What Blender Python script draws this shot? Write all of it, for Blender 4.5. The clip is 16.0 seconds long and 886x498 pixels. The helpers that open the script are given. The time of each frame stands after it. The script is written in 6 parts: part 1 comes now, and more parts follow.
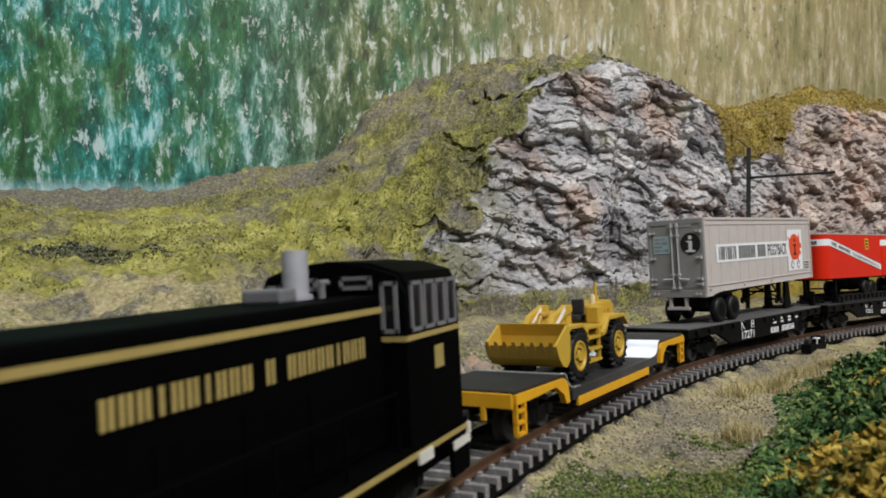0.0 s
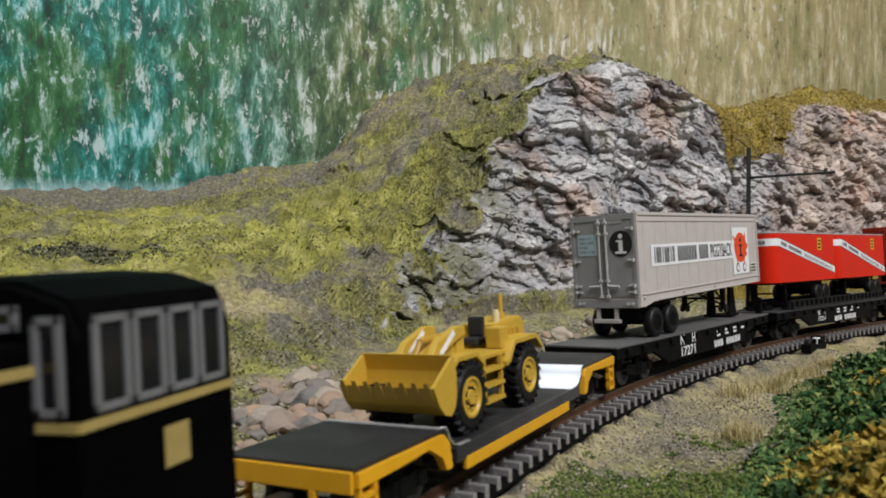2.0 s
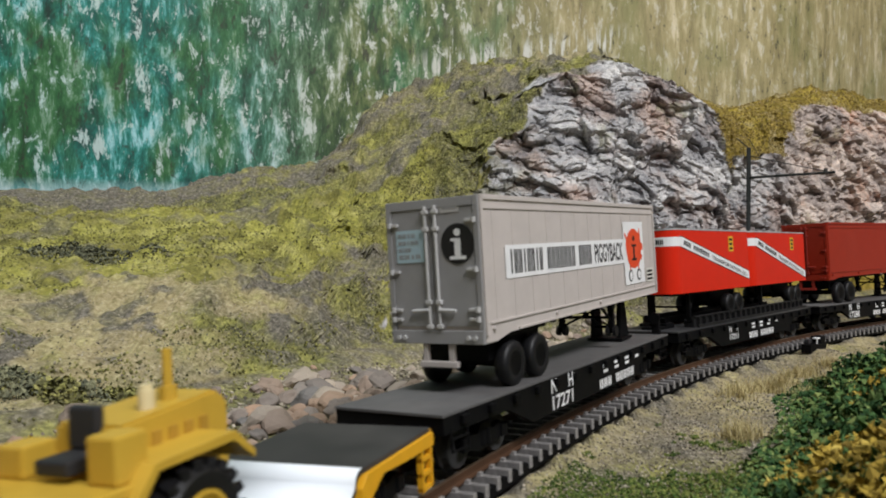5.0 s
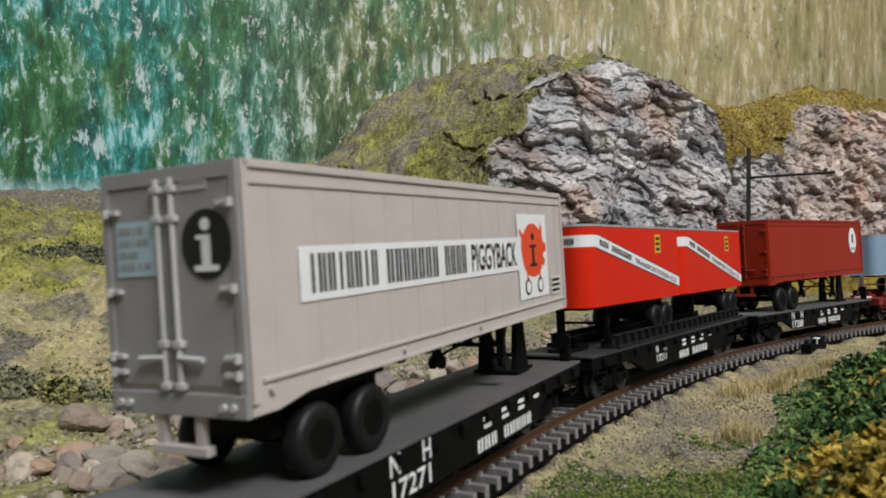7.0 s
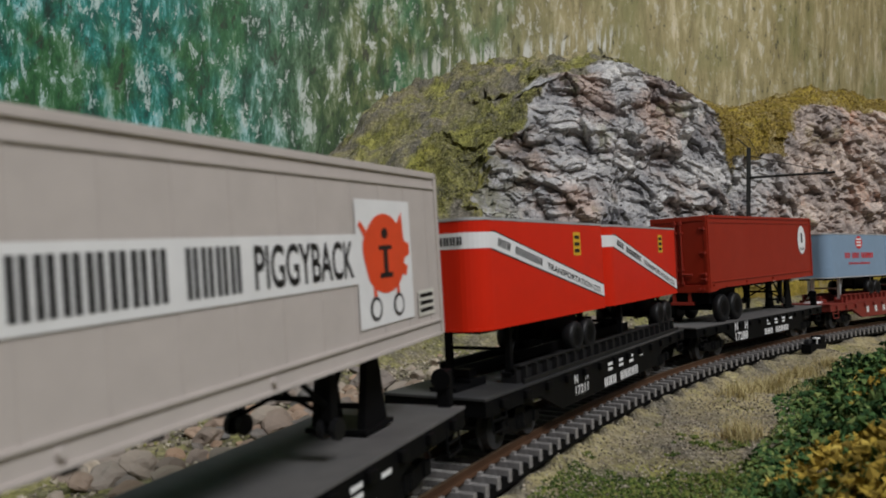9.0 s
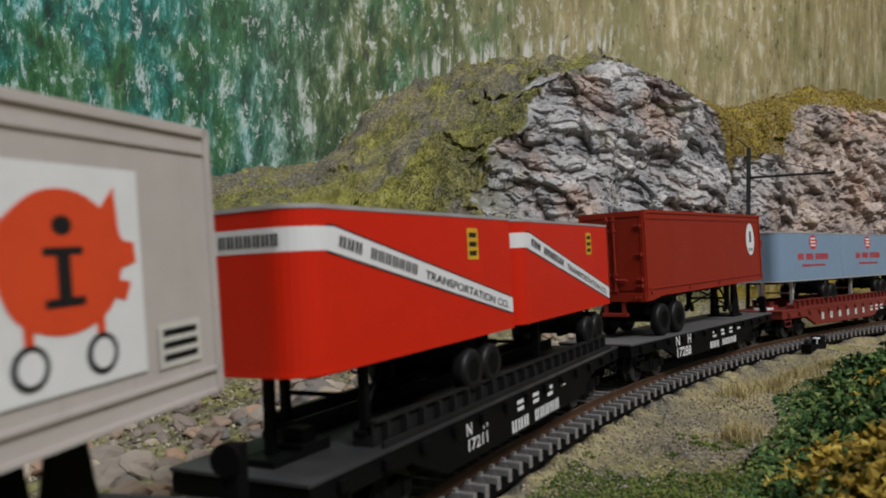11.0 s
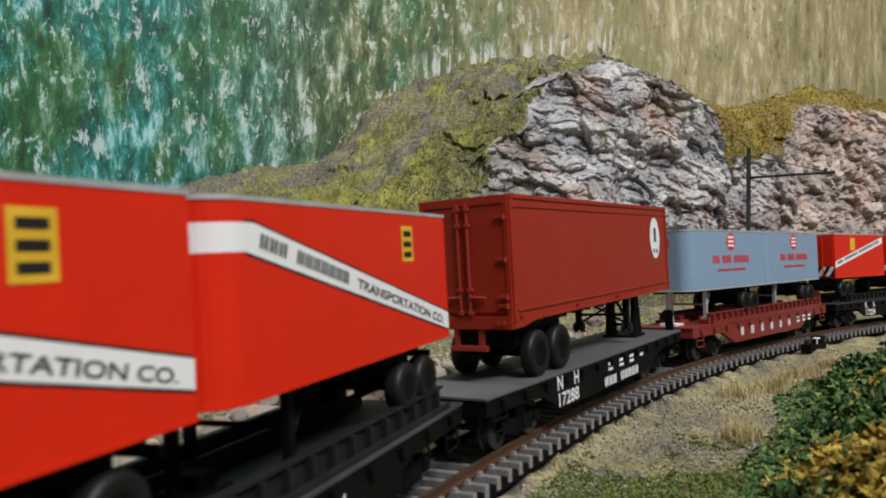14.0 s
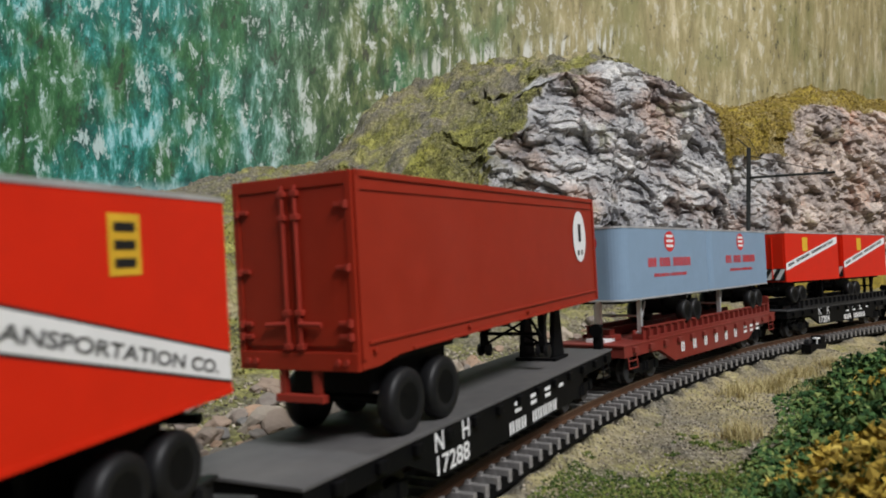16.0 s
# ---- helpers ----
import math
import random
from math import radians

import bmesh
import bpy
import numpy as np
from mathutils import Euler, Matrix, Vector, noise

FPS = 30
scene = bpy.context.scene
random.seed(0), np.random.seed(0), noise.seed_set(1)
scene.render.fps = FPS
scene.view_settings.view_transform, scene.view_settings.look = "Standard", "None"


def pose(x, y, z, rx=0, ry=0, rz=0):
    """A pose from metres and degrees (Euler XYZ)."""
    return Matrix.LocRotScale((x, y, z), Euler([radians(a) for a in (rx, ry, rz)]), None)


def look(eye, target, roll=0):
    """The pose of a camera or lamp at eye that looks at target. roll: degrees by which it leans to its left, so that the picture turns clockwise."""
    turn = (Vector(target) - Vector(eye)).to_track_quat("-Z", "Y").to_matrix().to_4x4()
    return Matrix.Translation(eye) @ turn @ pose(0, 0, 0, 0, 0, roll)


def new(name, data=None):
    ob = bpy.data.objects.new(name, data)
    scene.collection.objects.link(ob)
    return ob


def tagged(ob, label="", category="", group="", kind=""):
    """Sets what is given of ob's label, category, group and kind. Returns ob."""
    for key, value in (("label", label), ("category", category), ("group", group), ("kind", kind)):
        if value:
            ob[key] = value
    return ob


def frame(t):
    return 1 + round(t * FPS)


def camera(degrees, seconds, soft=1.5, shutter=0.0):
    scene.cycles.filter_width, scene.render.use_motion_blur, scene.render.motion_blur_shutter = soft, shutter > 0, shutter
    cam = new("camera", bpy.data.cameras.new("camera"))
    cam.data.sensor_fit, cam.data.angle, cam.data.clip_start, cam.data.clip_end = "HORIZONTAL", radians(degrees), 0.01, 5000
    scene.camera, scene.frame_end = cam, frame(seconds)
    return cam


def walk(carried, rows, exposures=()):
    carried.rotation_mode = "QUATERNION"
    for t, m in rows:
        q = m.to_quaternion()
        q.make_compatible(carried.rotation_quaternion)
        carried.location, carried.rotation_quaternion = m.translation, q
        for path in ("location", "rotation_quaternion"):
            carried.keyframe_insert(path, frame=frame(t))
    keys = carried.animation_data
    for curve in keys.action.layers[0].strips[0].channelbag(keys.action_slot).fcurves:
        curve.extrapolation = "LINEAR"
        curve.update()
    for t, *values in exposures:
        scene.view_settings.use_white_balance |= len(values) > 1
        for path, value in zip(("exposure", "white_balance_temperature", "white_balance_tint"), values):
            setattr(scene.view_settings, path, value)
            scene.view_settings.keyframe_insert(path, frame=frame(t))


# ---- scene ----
S_EYE = 0.0545
cam = camera(62.186, 16.0, soft=1.8, shutter=0.5)
EYE = look((0, 0, S_EYE), (0, 1, S_EYE - math.tan(radians(0.53))), roll=0.163)
walk(cam, [(0, EYE), (16.0, EYE)], [(0, 0.0), (8.2, 0.0), (8.5, -0.05), (9.0, -0.48), (10.2, -0.45), (11.5, -0.36), (12.0, -0.15), (12.5, 0.0), (16.0, 0.0)])
cam.data.dof.use_dof = True
cam.data.dof.focus_distance = 0.42
cam.data.dof.aperture_fstop = 40

# ---- light: a lit hobby room, lamps on its ceiling ----
world = bpy.data.worlds.new("room_world")
scene.world = world
world.use_nodes = True
world.node_tree.nodes["Background"].inputs[0].default_value = (0.9, 0.92, 1.0, 1)
world.node_tree.nodes["Background"].inputs[1].default_value = 0.01
scene.view_settings.exposure = 0.0


def area_lamp(name, at, target, size, power, color):
    data = bpy.data.lights.new(name, "AREA")
    data.shape, data.size, data.size_y, data.energy, data.color = "RECTANGLE", size[0], size[1], power, color
    ob = new(name, data)
    ob.matrix_world = look(at, target)
    return ob


area_lamp("ceiling_lamp", (1.0, -1.1, 1.95), (0.15, 0.5, 0.05), (1.2, 0.4), 70, (0.965, 0.97, 1.0))
area_lamp("ceiling_lamp", (-0.7, 0.1, 2.3), (-0.4, 0.5, 0), (1.2, 0.3), 14, (0.88, 0.96, 1.0))
area_lamp("spot_lamp", (0.75, 0.35, 1.0), (0.5, 0.95, 0.30), (0.12, 0.12), 1.3, (1.0, 0.86, 0.62))

# ---- materials ----
MAT = {}


def nodes_of(m):
    nt = m.node_tree
    return nt, nt.nodes["Principled BSDF"], nt.links


def ramp(nt, fac, stops):
    r = nt.nodes.new("ShaderNodeValToRGB")
    while len(r.color_ramp.elements) < len(stops):
        r.color_ramp.elements.new(0.5)
    for e, (p, c) in zip(r.color_ramp.elements, stops):
        e.position, e.color = p, (*c, 1) if len(c) == 3 else c
    nt.links.new(fac, r.inputs[0])
    return r.outputs[0]


def tex_noise(nt, scale, detail=6, rough=0.6, stretch=(1, 1, 1), space="Object", warp=0.0):
    co = nt.nodes.new("ShaderNodeTexCoord")
    mp = nt.nodes.new("ShaderNodeMapping")
    mp.inputs["Scale"].default_value = stretch
    nt.links.new(co.outputs[space], mp.inputs[0])
    n = nt.nodes.new("ShaderNodeTexNoise")
    n.inputs["Scale"].default_value, n.inputs["Detail"].default_value, n.inputs["Roughness"].default_value = scale, detail, rough
    n.inputs["Distortion"].default_value = warp
    nt.links.new(mp.outputs[0], n.inputs[0])
    return n.outputs[0]


def mix(nt, fac, a, b, mode="MIX"):
    m = nt.nodes.new("ShaderNodeMix")
    m.data_type, m.blend_type = "RGBA", mode
    for sock, v in ((m.inputs[0], fac), (m.inputs[6], a), (m.inputs[7], b)):
        if isinstance(v, (float, int)):
            sock.default_value = v
        elif isinstance(v, tuple):
            sock.default_value = (*v, 1)
        else:
            nt.links.new(v, sock)
    return m.outputs[2]


def bump(nt, height, dist, strength=0.6):
    b = nt.nodes.new("ShaderNodeBump")
    b.inputs["Strength"].default_value, b.inputs["Distance"].default_value = strength, dist
    nt.links.new(height, b.inputs["Height"])
    nt.links.new(b.outputs[0], nt.nodes["Principled BSDF"].inputs["Normal"])


def mat(name, color, rough=0.5, metal=0.0, vary=0.12, scale=180, bump_d=0.0, dust=0.0, spec=0.4):
    """Painted or moulded surface: a base colour with fine mottling, a little dust and relief."""
    m = bpy.data.materials.new(name)
    m.use_nodes = True
    nt, p, L = nodes_of(m)
    n1, n2 = tex_noise(nt, scale), tex_noise(nt, scale * 0.13, 3)
    c = ramp(nt, n1, [(0.3, tuple(v * (1 - vary) for v in color)), (0.7, tuple(min(1, v * (1 + vary)) for v in color))])
    if dust:
        f = ramp(nt, n2, [(0.45, (0, 0, 0)), (0.75, (dust, dust, dust))])
        c = mix(nt, f, c, (0.35, 0.32, 0.28))
    L.new(c, p.inputs["Base Color"])
    r = ramp(nt, n2, [(0.3, (rough * 0.85,) * 3), (0.7, (min(1, rough * 1.15),) * 3)])
    L.new(r, p.inputs["Roughness"])
    p.inputs["Metallic"].default_value, p.inputs["Specular IOR Level"].default_value = metal, spec
    if bump_d:
        bump(nt, n1, bump_d)
    MAT[name] = m
    return m


mat("black_plastic", (0.0045, 0.0045, 0.005), 0.55, dust=0.0, spec=0.1)
mat("rack_black", (0.014, 0.0135, 0.014), 0.5, vary=0.3, spec=0.35)
mat("dark_grey", (0.03, 0.03, 0.032), 0.6, dust=0.15)
mat("deck_grey", (0.09, 0.087, 0.087), 0.75, scale=260, vary=0.1, dust=0.1)
mat("deck_black", (0.016, 0.016, 0.017), 0.65, dust=0.1)
mat("rubber", (0.008, 0.008, 0.009), 0.48, vary=0.3, dust=0.0, spec=0.35)
mat("hub", (0.005, 0.005, 0.005), 0.55, spec=0.25)
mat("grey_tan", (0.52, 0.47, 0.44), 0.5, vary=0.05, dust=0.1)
# darker copy of grey_tan for the tail end, its shade put into the colour
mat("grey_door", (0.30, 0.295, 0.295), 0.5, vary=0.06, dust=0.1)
mat("hinge_grey", (0.5, 0.49, 0.48), 0.4, vary=0.06)
mat("white_print", (0.8, 0.8, 0.8), 0.5, vary=0.04)
mat("cream_print", (0.62, 0.60, 0.54), 0.5, vary=0.08)
mat("black_print", (0.012, 0.012, 0.012), 0.5)
mat("orange_print", (0.75, 0.075, 0.02), 0.5, vary=0.06)
mat("pale_blue_print", (0.42, 0.56, 0.62), 0.5, vary=0.05)
mat("bright_red", (0.66, 0.022, 0.006), 0.35, vary=0.04, spec=0.25)
mat("red_print", (0.6, 0.03, 0.03), 0.5)
mat("silver", (0.7, 0.7, 0.71), 0.35, 0.6)
mat("yellow_print", (0.72, 0.42, 0.03), 0.5)
mat("brown_red", (0.30, 0.023, 0.009), 0.45, vary=0.06, dust=0.02, spec=0.3)
mat("brown_red_trim", (0.30, 0.03, 0.018), 0.45, vary=0.08)
mat("grey_blue", (0.23, 0.33, 0.45), 0.4, vary=0.05)
mat("car_red", (0.20, 0.026, 0.018), 0.5, vary=0.1, dust=0.08)
mat("loader_yellow", (0.53, 0.335, 0.04), 0.42, vary=0.07)
mat("loader_yellow_dark", (0.40, 0.23, 0.03), 0.5, vary=0.08)
mat("car_yellow", (0.72, 0.36, 0.015), 0.4, vary=0.06)
mat("seat_black", (0.02, 0.02, 0.022), 0.6)
mat("loco_black", (0.0014, 0.0014, 0.0017), 0.6, vary=0.2, spec=0.02)
mat("loco_gold", (0.36, 0.27, 0.09), 0.5, vary=0.1)
mat("loco_window", (0.16, 0.16, 0.165), 0.45)
mat("window_dark", (0.01, 0.01, 0.012), 0.12)
mat("stack_metal", (0.42, 0.42, 0.45), 0.6, 0.3)
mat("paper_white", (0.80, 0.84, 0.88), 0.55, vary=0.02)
mat("rail_side", (0.085, 0.042, 0.022), 0.6, 0.2, vary=0.25, scale=90)
mat("rail_top", (0.30, 0.21, 0.14), 0.35, 0.8, vary=0.2)
mat("tie_wood", (0.21, 0.20, 0.195), 0.42, vary=0.45, scale=500, bump_d=0.0002, dust=0.4)
mat("pole_black", (0.012, 0.014, 0.013), 0.5)
mat("brass_knuckle", (0.05, 0.045, 0.04), 0.4, 0.6)
mat("room_wall", (0.36, 0.36, 0.36), 0.8, scale=6)
mat("room_ceiling", (0.5, 0.5, 0.5), 0.85, scale=6)
mat("room_floor", (0.20, 0.17, 0.14), 0.7, scale=9)
mat("bench_wood", (0.30, 0.2, 0.11), 0.6, scale=20)
mat("beacon_cream", (0.7, 0.6, 0.35), 0.4)


def mat_stone(name, stops, scale):
    m = bpy.data.materials.new(name)
    m.use_nodes = True
    nt, p, L = nodes_of(m)
    info = nt.nodes.new("ShaderNodeObjectInfo")
    n = tex_noise(nt, scale, 8, 0.7)
    c = mix(nt, 1.0, ramp(nt, info.outputs["Random"], stops), ramp(nt, n, [(0.3, (0.45, 0.44, 0.43)), (0.5, (1, 1, 1)), (0.7, (1.3, 1.28, 1.25))]), "MULTIPLY")
    L.new(c, p.inputs["Base Color"])
    p.inputs["Roughness"].default_value = 0.8
    bump(nt, n, 0.3)
    MAT[name] = m


mat_stone("rubble_stone", [(0.0, (0.16, 0.15, 0.14)), (0.3, (0.30, 0.22, 0.16)), (0.55, (0.38, 0.25, 0.165)), (0.75, (0.22, 0.19, 0.165)), (1.0, (0.46, 0.38, 0.29))], 0.7)


def mat_scatter(name, stops, rough=0.9):
    """Loose flock: every island its own shade."""
    m = bpy.data.materials.new(name)
    m.use_nodes = True
    nt, p, L = nodes_of(m)
    g = nt.nodes.new("ShaderNodeNewGeometry")
    n = tex_noise(nt, 18, 3)
    f = mix(nt, 0.5, g.outputs["Random Per Island"], n)
    L.new(ramp(nt, f, stops), p.inputs["Base Color"])
    p.inputs["Roughness"].default_value, p.inputs["Specular IOR Level"].default_value = rough, 0.15
    MAT[name] = m


mat_scatter("bush_leaf", [(0.25, (0.016, 0.04, 0.016)), (0.42, (0.04, 0.095, 0.03)), (0.58, (0.085, 0.15, 0.045)), (0.78, (0.21, 0.25, 0.08))])
mat_scatter("autumn_leaf", [(0.25, (0.09, 0.065, 0.015)), (0.45, (0.30, 0.205, 0.035)), (0.62, (0.44, 0.31, 0.05)), (0.8, (0.56, 0.42, 0.10))])
mat_scatter("dry_grass", [(0.25, (0.30, 0.24, 0.09)), (0.5, (0.46, 0.38, 0.18)), (0.75, (0.62, 0.53, 0.30))])
mat_scatter("scrub", [(0.25, (0.085, 0.09, 0.06)), (0.5, (0.16, 0.162, 0.10)), (0.75, (0.27, 0.265, 0.15))])
mat_scatter("ochre_crumb", [(0.28, (0.15, 0.11, 0.035)), (0.5, (0.28, 0.205, 0.06)), (0.72, (0.44, 0.34, 0.12))])
mat_scatter("turf_crumb", [(0.25, (0.03, 0.06, 0.014)), (0.5, (0.09, 0.13, 0.03)), (0.75, (0.2, 0.22, 0.06))])
mat_scatter("olive_crumb", [(0.28, (0.10, 0.095, 0.045)), (0.42, (0.155, 0.15, 0.062)), (0.55, (0.225, 0.22, 0.07)), (0.72, (0.38, 0.355, 0.13))])
mat_scatter("gravel_crumb", [(0.28, (0.09, 0.078, 0.062)), (0.5, (0.27, 0.235, 0.18)), (0.72, (0.52, 0.46, 0.36))])


def mat_terrain():
    m = bpy.data.materials.new("terrain")
    m.use_nodes = True
    nt, p, L = nodes_of(m)
    at = nt.nodes.new("ShaderNodeAttribute")
    at.attribute_name = "cover"
    sep = nt.nodes.new("ShaderNodeSeparateColor")
    L.new(at.outputs["Color"], sep.inputs[0])
    fine, mid, big = tex_noise(nt, 420, 6, 0.7), tex_noise(nt, 70, 6, 0.65), tex_noise(nt, 14, 4, 0.6)

    def mask(chan, soft=0.42):
        ad = nt.nodes.new("ShaderNodeMath")
        ad.operation = "MULTIPLY_ADD"
        L.new(mid, ad.inputs[0])
        ad.inputs[1].default_value = 0.9
        L.new(at.outputs["Alpha"] if chan == 3 else sep.outputs[chan], ad.inputs[2])
        return ramp(nt, ad.outputs[0], [(0.95 - soft, (0, 0, 0)), (0.95 + soft * 0.6, (1, 1, 1))])

    grit = tex_noise(nt, 900, 4, 0.7)
    soil = ramp(nt, fine, [(0.3, (0.05, 0.046, 0.036)), (0.5, (0.16, 0.145, 0.115)), (0.7, (0.34, 0.31, 0.25))])
    tan = ramp(nt, mid, [(0.3, (0.2, 0.165, 0.075)), (0.5, (0.36, 0.30, 0.16)), (0.7, (0.50, 0.43, 0.26))])
    tan = mix(nt, 0.55, tan, ramp(nt, fine, [(0.34, (0.18, 0.15, 0.065)), (0.5, (0.42, 0.355, 0.2)), (0.66, (0.70, 0.61, 0.41))]))
    green = ramp(nt, mid, [(0.3, (0.07, 0.07, 0.036)), (0.46, (0.15, 0.145, 0.065)), (0.58, (0.23, 0.23, 0.07)), (0.75, (0.34, 0.33, 0.11))])
    bare = ramp(nt, tex_noise(nt, 26, 6, 0.68), [(0.44, (0, 0, 0)), (0.56, (0.85, 0.85, 0.85))])
    green = mix(nt, bare, green, ramp(nt, fine, [(0.34, (0.06, 0.057, 0.042)), (0.52, (0.165, 0.155, 0.115)), (0.68, (0.30, 0.28, 0.21))]))
    green = mix(nt, ramp(nt, tex_noise(nt, 44, 6, 0.66), [(0.53, (0, 0, 0)), (0.61, (0.65, 0.65, 0.65))]), green, ramp(nt, fine, [(0.34, (0.11, 0.11, 0.03)), (0.5, (0.225, 0.222, 0.06)), (0.66, (0.38, 0.36, 0.12))]))
    green = mix(nt, 0.6, green, mix(nt, 1.0, green, ramp(nt, fine, [(0.36, (0.45, 0.45, 0.45)), (0.5, (1, 1, 1)), (0.64, (1.8, 1.75, 1.6))]), "MULTIPLY"))
    rock = ramp(nt, tex_noise(nt, 24, 8, 0.62, (1, 1, 1.7)), [(0.32, (0.24, 0.237, 0.245)), (0.45, (0.40, 0.395, 0.40)), (0.56, (0.53, 0.52, 0.515)), (0.70, (0.68, 0.665, 0.645))])
    rock = mix(nt, 0.7, rock, ramp(nt, tex_noise(nt, 190, 7, 0.7, (0.8, 1, 1.9)), [(0.34, (0.45, 0.445, 0.46)), (0.47, (0.92, 0.92, 0.93)), (0.62, (1.2, 1.18, 1.15))]), "MULTIPLY")
    rock = mix(nt, ramp(nt, tex_noise(nt, 15, 6, 0.66), [(0.5, (0, 0, 0)), (0.62, (0.75, 0.75, 0.75))]), rock, mix(nt, 1.0, rock, (0.92, 0.68, 0.56), "MULTIPLY"))
    rock = mix(nt, ramp(nt, tex_noise(nt, 36, 6, 0.66, (1, 1.3, 0.8)), [(0.54, (0, 0, 0)), (0.63, (0.7, 0.7, 0.7))]), rock, mix(nt, 1.0, rock, (0.42, 0.42, 0.45), "MULTIPLY"))
    crack = ramp(nt, tex_noise(nt, 30, 7, 0.62, (0.8, 1, 1.7), warp=0.6), [(0.484, (0, 0, 0)), (0.496, (0.6, 0.6, 0.6)), (0.508, (0, 0, 0))])
    rock = mix(nt, crack, rock, (0.10, 0.098, 0.10))
    rock = mix(nt, ramp(nt, tex_noise(nt, 22, 6, 0.7), [(0.60, (0, 0, 0)), (0.68, (0.6, 0.6, 0.6))]), rock, (0.26, 0.25, 0.13))
    rock = mix(nt, sep.outputs[2], rock, mix(nt, 1.0, rock, (1.10, 0.93, 0.82), "MULTIPLY"))
    lichen = mix(nt, at.outputs["Alpha"], (0, 0, 0), ramp(nt, tex_noise(nt, 60, 6, 0.68), [(0.40, (0, 0, 0)), (0.52, (0.9, 0.9, 0.9))]))
    rock = mix(nt, lichen, rock, mix(nt, 0.5, green, (0.15, 0.145, 0.075)))
    mossy = ramp(nt, mid, [(0.3, (0.17, 0.165, 0.048)), (0.5, (0.335, 0.322, 0.075)), (0.7, (0.48, 0.45, 0.16))])
    mossy = mix(nt, 0.6, mossy, mix(nt, 1.0, mossy, ramp(nt, fine, [(0.36, (0.62, 0.62, 0.62)), (0.5, (1, 1, 1)), (0.64, (1.5, 1.45, 1.35))]), "MULTIPLY"))
    mossy = mix(nt, bare, mossy, mix(nt, 1.0, mossy, (0.62, 0.60, 0.72), "MULTIPLY"))
    co = nt.nodes.new("ShaderNodeTexCoord")
    sx = nt.nodes.new("ShaderNodeSeparateXYZ")
    L.new(co.outputs["Object"], sx.inputs[0])
    mossy = mix(nt, ramp(nt, sx.outputs[0], [(0.19, (0, 0, 0)), (0.25, (1, 1, 1))]), mossy, mix(nt, 1.0, mossy, (1.05, 0.84, 0.60), "MULTIPLY"))
    c = mix(nt, mask(2), soil, tan)
    c = mix(nt, mask(1), c, green)
    c = mix(nt, mask(3, 0.55), c, mossy)
    c = mix(nt, mask(0, 0.1), c, rock)
    L.new(c, p.inputs["Base Color"])
    p.inputs["Roughness"].default_value, p.inputs["Specular IOR Level"].default_value = 0.9, 0.2
    b = nt.nodes.new("ShaderNodeBump")
    b.inputs["Strength"].default_value, b.inputs["Distance"].default_value = 1.0, 0.0016
    L.new(mix(nt, 0.35, fine, grit), b.inputs["Height"])
    L.new(b.outputs[0], p.inputs["Normal"])
    MAT["terrain"] = m


mat_terrain()


